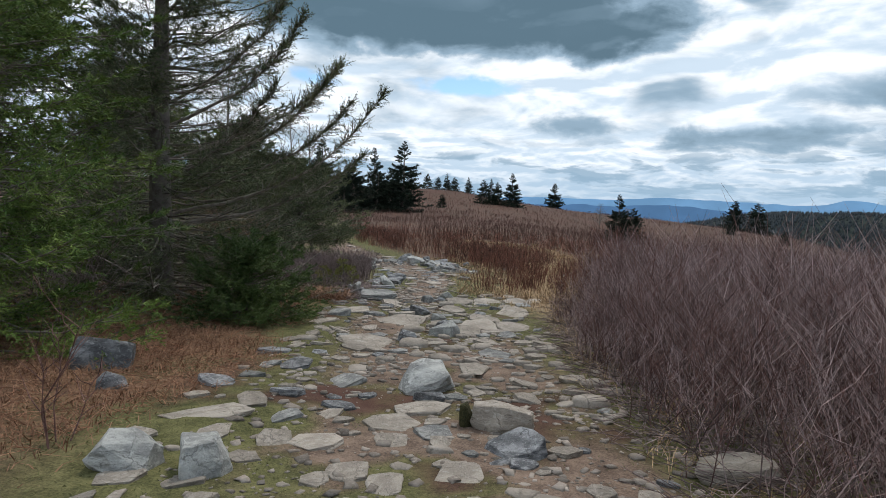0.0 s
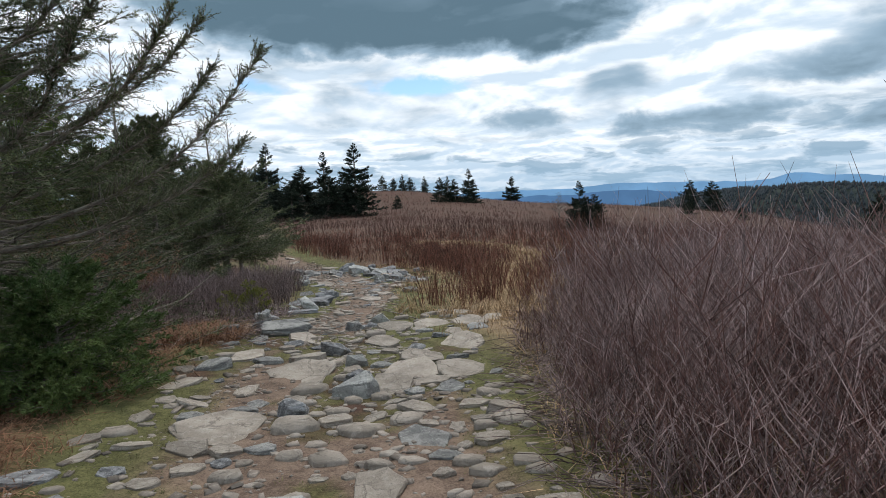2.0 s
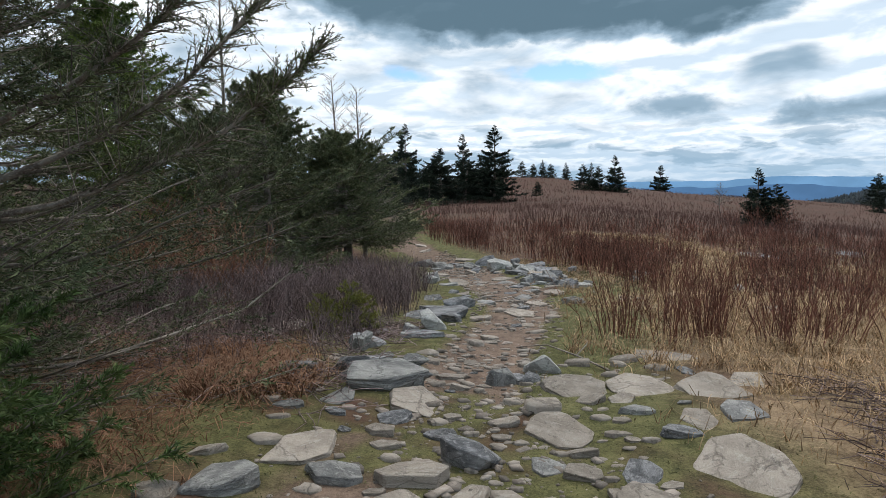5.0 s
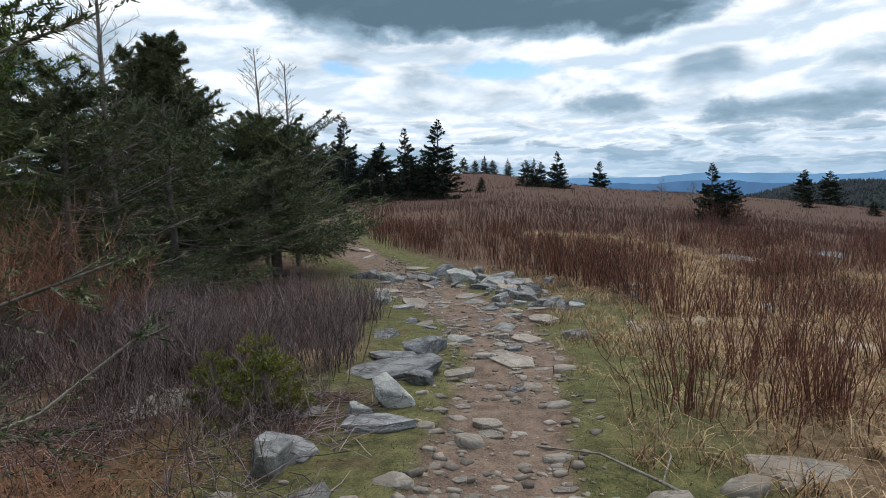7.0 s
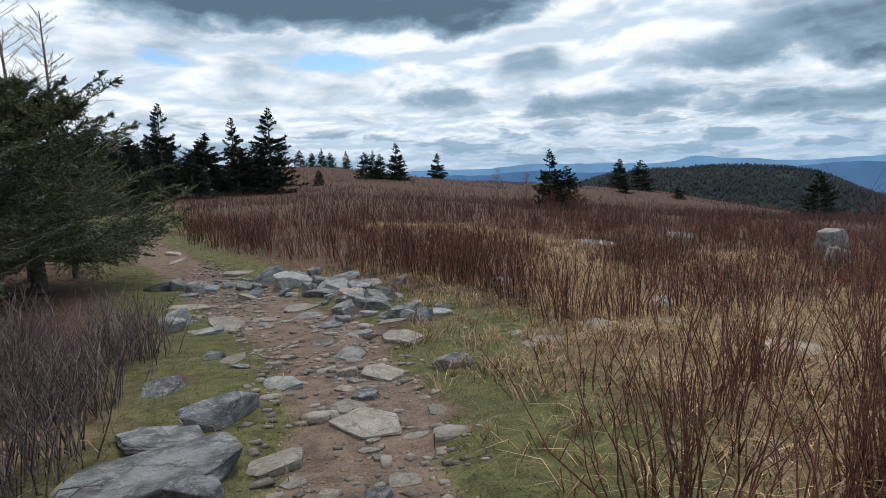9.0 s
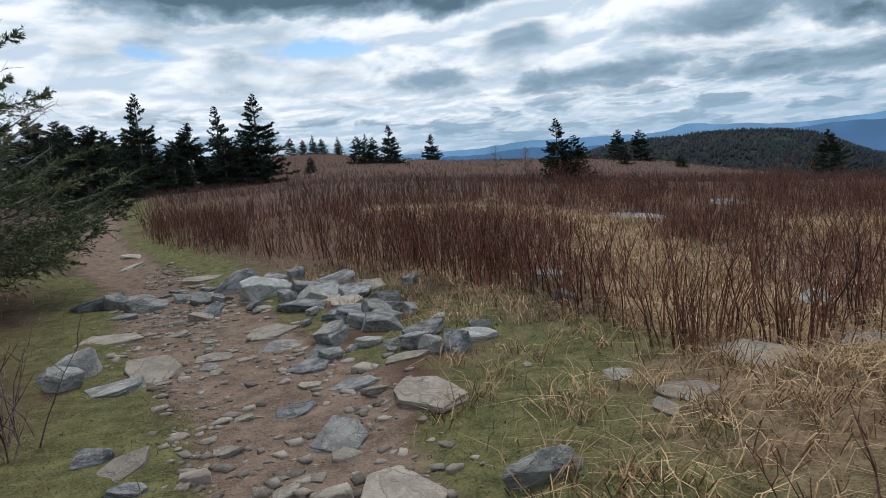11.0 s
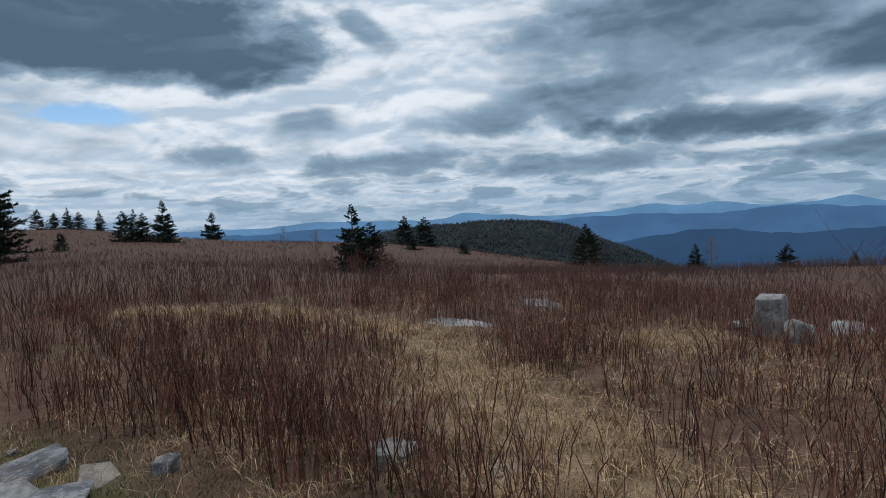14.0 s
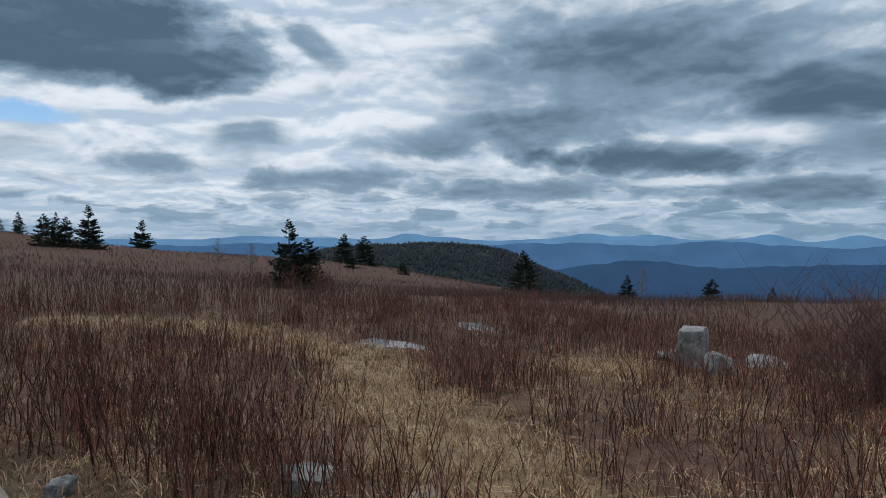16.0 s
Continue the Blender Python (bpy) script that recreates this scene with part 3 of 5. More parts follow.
# ---- stones ----
def stone_mesh(name, seed, flat, chips=16, rough=0.0):
    """An angular stone, about 1 across: the hull of random points, with softened edges."""
    rng = np.random.default_rng(seed)
    bm = bmesh.new()
    if flat:
        n = int(rng.integers(5, 9))
        a = np.sort(np.linspace(0, 2 * np.pi, n, endpoint=False) + rng.uniform(-0.28, 0.28, n))
        r = rng.uniform(0.36, 0.55, n)
        slope = rng.normal(0, 0.10, 2)
        top = np.stack([r * np.cos(a), r * np.sin(a), 0.36 + rng.normal(0, 0.05, n)], -1)
        top[:, 2] += top[:, 0] * slope[0] + top[:, 1] * slope[1]
        low = np.stack([r * np.cos(a) * rng.uniform(0.95, 1.12, n), r * np.sin(a) * rng.uniform(0.95, 1.12, n), -0.1 + rng.normal(0, 0.12, n)], -1)
        foot = low * np.array([0.8, 0.8, 0]) + np.array([0, 0, -0.5])
        p = np.concatenate([top, low, foot])
    else:
        p = rng.normal(0, 1, (int(rng.integers(13, 18)), 3))
        p = p / (np.sum(np.abs(p) ** 4.5, 1, keepdims=True) ** (1 / 4.5)) * rng.uniform(0.44, 0.56, (len(p), 1))
        cut = unit(rng.normal(0, 1, (3, 3)))
        for c in cut:
            over_ = np.maximum(p @ c - 0.34, 0)
            p = p - over_[:, None] * c
        foot = p[p[:, 2] < 0.1] * np.array([1.0, 1.0, 0.0]) + np.array([0, 0, -0.42])
        p = np.concatenate([p, foot * np.array([1.06, 1.06, 1.0])])
    for v in p:
        bm.verts.new(v)
    got = bmesh.ops.convex_hull(bm, input=bm.verts)
    bmesh.ops.delete(bm, geom=list({v for v in got["geom_interior"] if isinstance(v, bmesh.types.BMVert)}), context="VERTS")
    bmesh.ops.dissolve_limit(bm, angle_limit=radians(7), verts=bm.verts, edges=bm.edges)
    bmesh.ops.bevel(bm, geom=bm.edges[:], offset=0.022, segments=1, affect="EDGES", clamp_overlap=True)
    if rough:
        bmesh.ops.triangulate(bm, faces=bm.faces)
        for _ in range(2):
            bmesh.ops.subdivide_edges(bm, edges=[e for e in bm.edges if e.calc_length() > (0.09 if rough >= 1.0 else 0.2)], cuts=1, use_grid_fill=False)
            bmesh.ops.triangulate(bm, faces=bm.faces)
        for v in bm.verts:
            q = v.co * 2.6 + Vector((seed * 1.7, 0, 0))
            step = noise.noise(Vector((0, seed, v.co.z * 9 + v.co.x * 2)))
            v.co += v.co.normalized() * (noise.fractal(q, 0.9, 2.1, 4) * 0.030 + step * 0.018) * (0.6 if not flat else 1.0) * rough
    me = bpy.data.meshes.new(name)
    bm.to_mesh(me)
    bm.free()
    return me


def place_stone(ob, x, y, sx, sy, sz, sink, turn, tilt=0.0, tip=0.0):
    z = float(height(x, y))
    ob.matrix_basis = pose(x, y, z + sz * (0.5 - sink), tilt, tip, turn) @ Matrix.Diagonal((sx, sy, sz, 1))


SLABS = [stone_mesh("slab", 100 + k, True, 18, 0.7) for k in range(14)]
BLOCKS = [stone_mesh("block", 200 + k, False, 15, 0.9) for k in range(12)]
for k, m_ in enumerate(SLABS):
    m_.materials.append((ROCK_TAN, ROCK, ROCK_TAN, ROCK_TAN, ROCK_BLUE)[k % 5])
for k, m_ in enumerate(BLOCKS):
    m_.materials.append((ROCK, ROCK_BLUE)[k % 2])


# ---- spruces and firs ----
def limb_lines(root, az, length, rise, droop, k=6):
    """Curved limbs: out from the trunk, sagging and then lifting at the tip."""
    s = np.linspace(0, 1, k)
    out_ = np.stack([np.sin(az), np.cos(az), np.zeros_like(az)], -1)
    P = root[:, None, :] + out_[:, None, :] * (length[:, None] * s[None, :])[..., None]
    P[..., 2] += length[:, None] * (rise[:, None] * s - droop[:, None] * np.sin(s * np.pi) * 0.5)
    return P


def along(P, s):
    """Points at share s (n x m) of n polylines."""
    n, k, _ = P.shape
    f = s * (k - 1)
    i = np.minimum(f.astype(int), k - 2)
    f = (f - i)[..., None]
    r = np.arange(n)[:, None]
    return P[r, i] * (1 - f) + P[r, i + 1] * f, unit(P[r, i + 1] - P[r, i])


def needle_tris(start, dirn, length, per, size, width, rng):
    """Needle tufts set round twigs; one slim triangle each."""
    n = len(start)
    u = rng.uniform(0.0, 1.05, (n, per))
    c = start[:, None, :] + dirn[:, None, :] * (u * length[:, None])[..., None]
    v = rng.normal(0, 1, (n, per, 3))
    v[..., 2] *= 0.7
    side = unit(v - dirn[:, None, :] * np.sum(v * dirn[:, None, :], -1, keepdims=True))
    tip = unit(dirn[:, None, :] * 0.85 + side * rng.uniform(0.45, 1.0, (n, per, 1)))
    size = np.asarray(size, float).reshape(-1, 1, 1)
    width = np.asarray(width, float).reshape(-1, 1, 1)
    ln = size * rng.uniform(0.6, 1.3, (n, per, 1)) * (1.05 - 0.35 * u[..., None])
    w = unit(np.cross(tip, rng.normal(0, 1, (n, per, 3)))) * width
    V = np.stack([c - w, c + w, c + tip * ln], 2).reshape(-1, 3)
    F = np.arange(len(V)).reshape(-1, 3)
    return V, F


def conifer(name, tall, spread, seed, limbs=90, twigs=22, per=32, size=0.06, width=0.005, bare=0.25, low=0.05, flag=0.0, flag_az=90.0,
            trunk=0.12, needle=NEEDLE, taper=0.85, top_bare=0.0, rise=0.1, tuft=1.0):
    """A spruce at the origin: trunk, limbs with twigs, and a crown of needle tufts."""
    rng = np.random.default_rng(seed)
    tree = new(name)
    s = np.linspace(0, 1, 9)
    line = np.stack([0.02 * tall * np.sin(s * 2.1 + seed), 0.02 * tall * np.sin(s * 1.7 + 2 * seed), s * tall - 0.1], -1)[None]
    V, F = tubes(line, (trunk * (1 - s) ** 0.8 + 0.008)[None], 9)
    put("trunk", mesh_of("trunk", V, F), BARK, tree, smooth=True)
    t = low + (1 - low) * rng.uniform(0, 1, limbs) ** 1.15
    root, _ = along(line, t[None, :])
    root = root[0]
    az_ = rng.uniform(0, 2 * np.pi, limbs)
    length = spread * (1.02 - t) ** taper * rng.uniform(0.55, 1.12, limbs) + 0.08
    length *= 1 + flag * np.cos(az_ - radians(flag_az))
    length[rng.uniform(0, 1, limbs) < 0.15] *= 0.7
    lift = rise + 0.75 * t ** 2 + rng.normal(0, 0.08, limbs)
    P = limb_lines(root, az_, length, lift, np.full(limbs, 0.22) * (1 - t))
    P[:, 1:] += rng.normal(0, 0.02, (limbs, 5, 3)) * length[:, None, None]
    taper_ = np.linspace(1, 0.25, 6)
    R = (0.004 + 0.0065 * length)[:, None] * taper_[None, :]
    live = rng.uniform(0, 1, limbs) > bare * (1 - t) * 2.0
    live &= ~((t > 1 - top_bare))
    # side twigs, two ranks and some hanging
    u = np.sort(rng.uniform(0.18, 1.0, (limbs, twigs)), 1)
    st, td = along(P, u)
    rank = np.where(rng.uniform(0, 1, (limbs, twigs)) < 0.5, -1.0, 1.0)[..., None]
    cross = unit(np.cross(td, np.array([0, 0, 1.0])))
    dirn = unit(td * 0.75 + cross * rank * rng.uniform(0.35, 1.0, (limbs, twigs, 1)) + np.array([0, 0, 1.0]) * rng.normal(-0.05, 0.28, (limbs, twigs, 1)))
    tl = (0.06 + 0.42 * length[:, None] * (1.08 - u) ** 0.8) * rng.uniform(0.5, 1.1, (limbs, twigs))
    tl = np.minimum(tl, 0.75)
    sel = np.broadcast_to(live[:, None], u.shape)
    fl = lambda a: a[sel]
    wood = [tubes(P, R, 4)]
    mid = st + dirn * (tl * 0.5)[..., None] + rng.normal(0, 0.015, st.shape)
    end = st + dirn * tl[..., None] + np.array([0, 0, 0.06]) * tl[..., None]
    W = np.stack([st, mid, end], 2)
    lean_ = np.array([0.0035, 0.0028, 0.0012]) * (size / 0.06) ** 0.5
    wood.append(tubes(W[~sel], np.ones((int((~sel).sum()), 1)) * lean_))
    wood.append(tubes(W[sel][::2], np.ones((len(W[sel][::2]), 1)) * lean_))
    # second order on the bare limbs
    bs, be = W[~sel][:, 1], W[~sel][:, 2]
    if len(bs):
        d2 = unit(be - bs + rng.normal(0, 0.06, bs.shape))
        e2 = bs + unit(d2 + rng.normal(0, 0.7, bs.shape)) * rng.uniform(0.08, 0.3, (len(bs), 1))
        wood.append(tubes(np.stack([bs, (bs + e2) / 2, e2], 1), np.ones((len(bs), 1)) * lean_ * 0.7))
    put("branchwork", mesh_of("branchwork", *join(wood)), DEADWOOD if bare > 0.1 else BARK, tree, "grey lichened limbs and twigs")
    a, b, l = fl(st), fl(dirn), fl(tl)
    g = np.clip(length / (4.5 * size), 0.25, 1.0)
    gs = fl(np.broadcast_to(g[:, None], u.shape))
    geo = [needle_tris(a, b, l, per, size * gs, width * gs, rng)]
    # secondary sprays at both sides of each twig
    for k in range(2):
        q = a + b * (l * rng.uniform(0.25, 0.8, len(a)))[:, None]
        d3 = unit(b + rng.normal(0, 0.55, b.shape))
        geo.append(needle_tris(q, d3, l * 0.5, max(per // 2, 3), size * gs, width * gs, rng))
    lt, ld = along(P[live], np.broadcast_to(np.linspace(0.2, 0.96, 8), (int(live.sum()), 8)))
    geo.append(needle_tris(lt.reshape(-1, 3), ld.reshape(-1, 3), np.repeat(length[live] * 0.12, 8), per, size * np.repeat(g[live], 8), width * np.repeat(g[live], 8), rng))
    tops = np.repeat(line[0][-2:-1], 6, 0)
    geo.append(needle_tris(tops, np.tile([[0, 0, 1.0]], (6, 1)), np.full(6, tall / 8 * 1.05), per, size * 0.25, width * 0.3, rng))
    put("crown", mesh_of("crown", *join(geo)), needle, tree, "dark green needle crown")
    return tree


def stand(tree, x, y, turn=0.0, scale=1.0, lean=0.0):
    tree.matrix_basis = pose(x, y, float(height(x, y)) - 0.05, 0, lean, turn) @ Matrix.Diagonal((scale, scale, scale, 1))
    return tree


# trees beside the trail
big_spruce = tagged(stand(conifer("spruce_tree", 9.0, 3.0, 11, 310, 26, 28, 0.056, 0.0055, 0.20, 0.03, 0.2, 110, 0.22, taper=0.6), -5.0, 11.4),
       "large windswept spruce with grey bare lower limbs", "tree")
tagged(stand(conifer("spruce_tree", 8.0, 2.2, 12, 250, 24, 22, 0.07, 0.006, 0.10, 0.01, 0.05, 90, 0.13, NEEDLE_BRIGHT, 0.55), -5.2, 6.75),
       "bushy green fir with low boughs beside the trail", "tree")
tagged(stand(conifer("spruce_tree", 11.0, 3.0, 17, 200, 18, 16, 0.10, 0.010, 0.10, 0.04, 0.0, 90, 0.16, taper=0.45), -8.3, 10.6),
       "tall dense spruce behind the others", "tree")
tagged(stand(conifer("spruce_tree", 10.0, 2.3, 26, 200, 18, 16, 0.10, 0.010, 0.08, 0.08, 0.0, 90, 0.16, NEEDLE_BRIGHT, 0.35), -7.0, 8.7),
       "tall dense green spruce above the trail", "tree")
tagged(stand(conifer("spruce_tree", 6.0, 2.7, 13, 170, 24, 26, 0.056, 0.0045, 0.25, 0.03, 0.15, 90, 0.12, taper=0.6), -8.2, 15.3),
       "half bare spruce with lichened limbs", "tree")
tagged(stand(conifer("spruce_tree", 3.9, 3.6, 14, 180, 26, 24, 0.075, 0.009, 0.14, 0.20, 0.0, 90, 0.15, taper=0.6, rise=0.14), -6.1, 26.3),
       "broad dark spruce with sweeping limbs over the trail", "tree")
tagged(stand(conifer("spruce_tree", 6.3, 3.0, 15, 190, 20, 16, 0.11, 0.011, 0.04, 0.05, 0.0, 90, 0.14, NEEDLE_BRIGHT, 0.6), -9.6, 20.6),
       "tall dense green spruce in the tree belt", "tree")
tagged(stand(conifer("spruce_tree", 4.4, 3.0, 16, 180, 20, 16, 0.11, 0.011, 0.05, 0.05, 0.0, 90, 0.13, taper=0.5), -9.6, 26.0),
       "dense dark spruce in the tree belt", "tree")
tagged(stand(conifer("spruce_tree", 5.4, 3.0, 18, 170, 18, 16, 0.12, 0.012, 0.05, 0.05, 0.0, 90, 0.13, taper=0.55), -11.0, 31.5),
       "dense dark spruce in the tree belt", "tree")
tagged(stand(conifer("spruce_tree", 7.0, 3.2, 19, 170, 18, 16, 0.12, 0.012, 0.05, 0.05, 0.0, 90, 0.13, taper=0.6), -13.5, 24.5),
       "tall dark spruce deep in the tree belt", "tree")

tagged(stand(conifer("spruce_tree", 3.9, 2.3, 24, 150, 22, 18, 0.085, 0.008, 0.30, 0.05, 0.1, 90, 0.10, taper=0.5), -7.5, 20.3),
       "low lichened spruce with grey twig ends", "tree")

tagged(stand(conifer("spruce_tree", 5.2, 2.9, 28, 200, 22, 20, 0.085, 0.009, 0.16, 0.06, 0.1, 90, 0.12, taper=0.7, rise=0.15), -7.2, 23.2),
       "grey-green spruce with lichened limbs in the belt", "tree")


def upswept(tree, points, seed, needle=NEEDLE):
    """A long limb that sweeps up and out, with twigs and needle sprays towards its tip."""
    rng = np.random.default_rng(seed)
    q = np.array(points) - np.array(tree.location)
    P = np.stack([np.interp(np.linspace(0, len(q) - 1, 12), np.arange(len(q)), q[:, k]) for k in range(3)], -1)
    for _ in range(2):
        P[1:-1] = (P[:-2] + 2 * P[1:-1] + P[2:]) / 4
    P[1:-1] += rng.normal(0, 0.015, (10, 3))
    wood = [tubes(P[None], np.linspace(0.034, 0.005, 12)[None], 5)]
    n = 260
    u = np.sort(rng.uniform(0.2, 1.0, (1, n)) ** 0.8)
    st, td = along(P[None], u)
    d = unit(td[0] * 0.9 + rng.normal(0, 0.55, (n, 3)) + np.array([0, 0, 0.1]))
    ln = rng.uniform(0.12, 0.5, n) * (1.2 - u[0] * 0.75)
    e = st[0] + d * ln[:, None]
    wood.append(tubes(np.stack([st[0], (st[0] + e) / 2, e], 1), np.ones((n, 1)) * np.array([0.006, 0.005, 0.002])))
    put("limb", mesh_of("limb", *join([(v, f) for v, f in wood])), DEADWOOD, tree, "long upswept limb")
    full = u[0] > 0.3
    geo = [needle_tris(st[0][full], d[full], ln[full], 20, 0.036, 0.0042, rng)]
    for _ in range(2):
        q = st[0][full] + d[full] * (ln[full] * rng.uniform(0.3, 0.8, int(full.sum())))[:, None]
        geo.append(needle_tris(q, unit(d[full] + rng.normal(0, 0.5, (int(full.sum()), 3))), ln[full] * 0.5, 9, 0.034, 0.004, rng))
    s2, t2 = along(P[None], np.linspace(0.4, 0.99, 20)[None])
    geo.append(needle_tris(s2[0], t2[0], np.full(20, 0.16), 14, 0.045, 0.005, rng))
    put("spray", mesh_of("spray", *join(geo)), needle, tree)


upswept(big_spruce, ((-5.0, 11.4, 0.9), (-3.2, 11.4, 1.35), (-1.95, 11.35, 2.1), (-1.13, 11.31, 3.18)), 401)
upswept(big_spruce, ((-5.0, 11.4, 1.7), (-3.4, 10.8, 2.1), (-2.3, 10.3, 2.7), (-1.76, 10.0, 3.36)), 402)
upswept(big_spruce, ((-5.0, 11.4, 2.5), (-3.7, 11.0, 3.0), (-2.9, 10.7, 3.6), (-2.4, 10.5, 4.3)), 403)
upswept(big_spruce, ((-5.0, 11.4, 0.7), (-3.4, 11.6, 1.0), (-2.2, 11.7, 1.5), (-1.55, 11.8, 2.1)), 404)
upswept(big_spruce, ((-5.0, 11.4, 1.2), (-3.4, 11.3, 1.7), (-2.3, 11.2, 2.3), (-1.7, 11.1, 2.95)), 405)
upswept(big_spruce, ((-5.0, 11.4, 1.9), (-3.6, 11.6, 2.4), (-2.6, 11.7, 3.0), (-1.95, 11.8, 3.75)), 406)
upswept(big_spruce, ((-5.0, 11.4, 2.9), (-4.0, 11.4, 3.5), (-3.2, 11.3, 4.2), (-2.8, 11.2, 5.0)), 408)
upswept(big_spruce, ((-5.0, 11.4, 1.5), (-4.0, 10.5, 1.9), (-3.1, 9.9, 2.4), (-2.6, 9.6, 3.0)), 410)

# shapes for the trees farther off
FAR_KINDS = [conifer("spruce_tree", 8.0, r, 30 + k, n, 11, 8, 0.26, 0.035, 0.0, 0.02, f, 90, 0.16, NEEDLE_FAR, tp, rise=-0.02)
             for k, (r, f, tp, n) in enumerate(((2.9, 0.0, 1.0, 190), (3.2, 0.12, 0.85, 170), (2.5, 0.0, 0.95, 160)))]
far_used = [False] * 3


def far_tree(kind, x, y, tall, wide=1.0, turn=0.0, label="dark spruce standing in the heath", group="spruces across the meadow"):
    s = tall / 8.0
    m = pose(x, y, float(height(x, y)) - 0.1, 0, 0, turn)
    if far_used[kind]:
        tree = copy_thing(FAR_KINDS[kind], m)
    else:
        tree, far_used[kind] = FAR_KINDS[kind], True
        tree.matrix_basis = m
    tree.scale = (s * wide, s * wide, s)
    return tagged(tree, label, "tree", group)


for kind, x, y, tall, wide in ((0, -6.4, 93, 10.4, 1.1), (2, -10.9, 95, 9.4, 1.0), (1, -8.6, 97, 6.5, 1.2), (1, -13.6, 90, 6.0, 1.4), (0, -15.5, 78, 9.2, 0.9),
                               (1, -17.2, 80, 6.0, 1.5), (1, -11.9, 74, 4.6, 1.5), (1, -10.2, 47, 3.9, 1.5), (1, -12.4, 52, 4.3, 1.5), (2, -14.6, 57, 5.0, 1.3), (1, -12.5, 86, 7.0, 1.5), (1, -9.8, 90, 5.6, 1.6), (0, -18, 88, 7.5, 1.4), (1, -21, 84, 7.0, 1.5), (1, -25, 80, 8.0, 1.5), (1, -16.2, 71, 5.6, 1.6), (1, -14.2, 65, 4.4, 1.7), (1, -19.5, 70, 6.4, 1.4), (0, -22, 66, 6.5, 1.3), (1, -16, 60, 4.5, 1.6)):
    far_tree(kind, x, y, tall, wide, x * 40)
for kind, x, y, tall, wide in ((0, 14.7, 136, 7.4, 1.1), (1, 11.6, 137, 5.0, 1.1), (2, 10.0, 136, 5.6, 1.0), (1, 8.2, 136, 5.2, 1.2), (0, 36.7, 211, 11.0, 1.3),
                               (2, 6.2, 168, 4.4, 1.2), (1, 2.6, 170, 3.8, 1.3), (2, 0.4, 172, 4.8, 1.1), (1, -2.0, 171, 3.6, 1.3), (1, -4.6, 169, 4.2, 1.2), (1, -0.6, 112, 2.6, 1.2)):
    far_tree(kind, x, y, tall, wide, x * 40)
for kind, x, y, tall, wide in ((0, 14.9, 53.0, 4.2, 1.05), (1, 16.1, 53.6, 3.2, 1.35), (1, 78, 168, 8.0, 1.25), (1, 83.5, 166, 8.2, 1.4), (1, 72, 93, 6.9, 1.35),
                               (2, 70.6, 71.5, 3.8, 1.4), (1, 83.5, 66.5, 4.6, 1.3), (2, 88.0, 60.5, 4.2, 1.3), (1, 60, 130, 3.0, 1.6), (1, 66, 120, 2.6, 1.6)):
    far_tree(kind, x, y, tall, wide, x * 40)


rng = np.random.default_rng(77)
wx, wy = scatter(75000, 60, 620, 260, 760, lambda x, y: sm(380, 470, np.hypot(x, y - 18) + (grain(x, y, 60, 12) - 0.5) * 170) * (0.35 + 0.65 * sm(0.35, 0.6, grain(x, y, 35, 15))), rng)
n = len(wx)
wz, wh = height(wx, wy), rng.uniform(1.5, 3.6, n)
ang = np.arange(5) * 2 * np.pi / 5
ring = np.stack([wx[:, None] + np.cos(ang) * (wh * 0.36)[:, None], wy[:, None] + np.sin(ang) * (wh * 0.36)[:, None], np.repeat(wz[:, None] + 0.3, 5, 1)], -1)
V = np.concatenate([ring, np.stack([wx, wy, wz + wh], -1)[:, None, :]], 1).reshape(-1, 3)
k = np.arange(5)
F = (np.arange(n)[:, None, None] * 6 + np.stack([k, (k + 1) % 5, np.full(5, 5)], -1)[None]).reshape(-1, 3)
# conifer tones shifted to blue, with the hill's haze mixed into them
stuff("far_woods", (V, F), material("haze_tinted_conifers", ((0.012, 0.020, 0.026), (0.019, 0.029, 0.037), (0.026, 0.036, 0.044)), 0.02, 0.3, 0.9, 0, island=0.4),
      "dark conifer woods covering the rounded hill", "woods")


def dead_tree(x, y, tall, seed, label="bare grey dead spruce standing among the trees"):
    rng = np.random.default_rng(seed)
    tree = new("dead_tree")
    s = np.linspace(0, 1, 9)
    line = np.stack([0.015 * tall * np.sin(s * 3 + seed), 0.01 * tall * np.sin(s * 2), s * tall - 0.1], -1)[None]
    put("trunk", mesh_of("trunk", *tubes(line, (0.075 * (1 - s) + 0.01)[None], 8)), DEADWOOD, tree, smooth=True)
    n = 120
    t = rng.uniform(0.2, 0.98, n)
    root, _ = along(line, t[None])
    length = (1.7 * (1.05 - t) ** 0.7 * rng.uniform(0.5, 1.1, n))
    P = limb_lines(root[0], rng.uniform(0, 6.283, n), length, 0.35 + 0.5 * t, np.zeros(n))
    parts = [tubes(P, (0.012 * (1.1 - t))[:, None] * np.linspace(1, 0.3, 6) + 0.003)]
    u = rng.uniform(0.3, 1, (n, 9))
    st, td = along(P, u)
    d = unit(td + rng.normal(0, 0.5, td.shape) + np.array([0, 0, 0.25]))
    e = st + d * (length[:, None, None] * 0.28 * rng.uniform(0.4, 1.2, (n, 9, 1)))
    W = np.stack([st, (st + e) / 2, e], 2).reshape(-1, 3, 3)
    parts.append(tubes(W, np.ones((len(W), 1)) * np.array([0.005, 0.004, 0.002])))
    put("branchwork", mesh_of("branchwork", *join(parts)), DEADWOOD, tree)
    return tagged(stand(tree, x, y), label, "dead tree", "dead spruces")


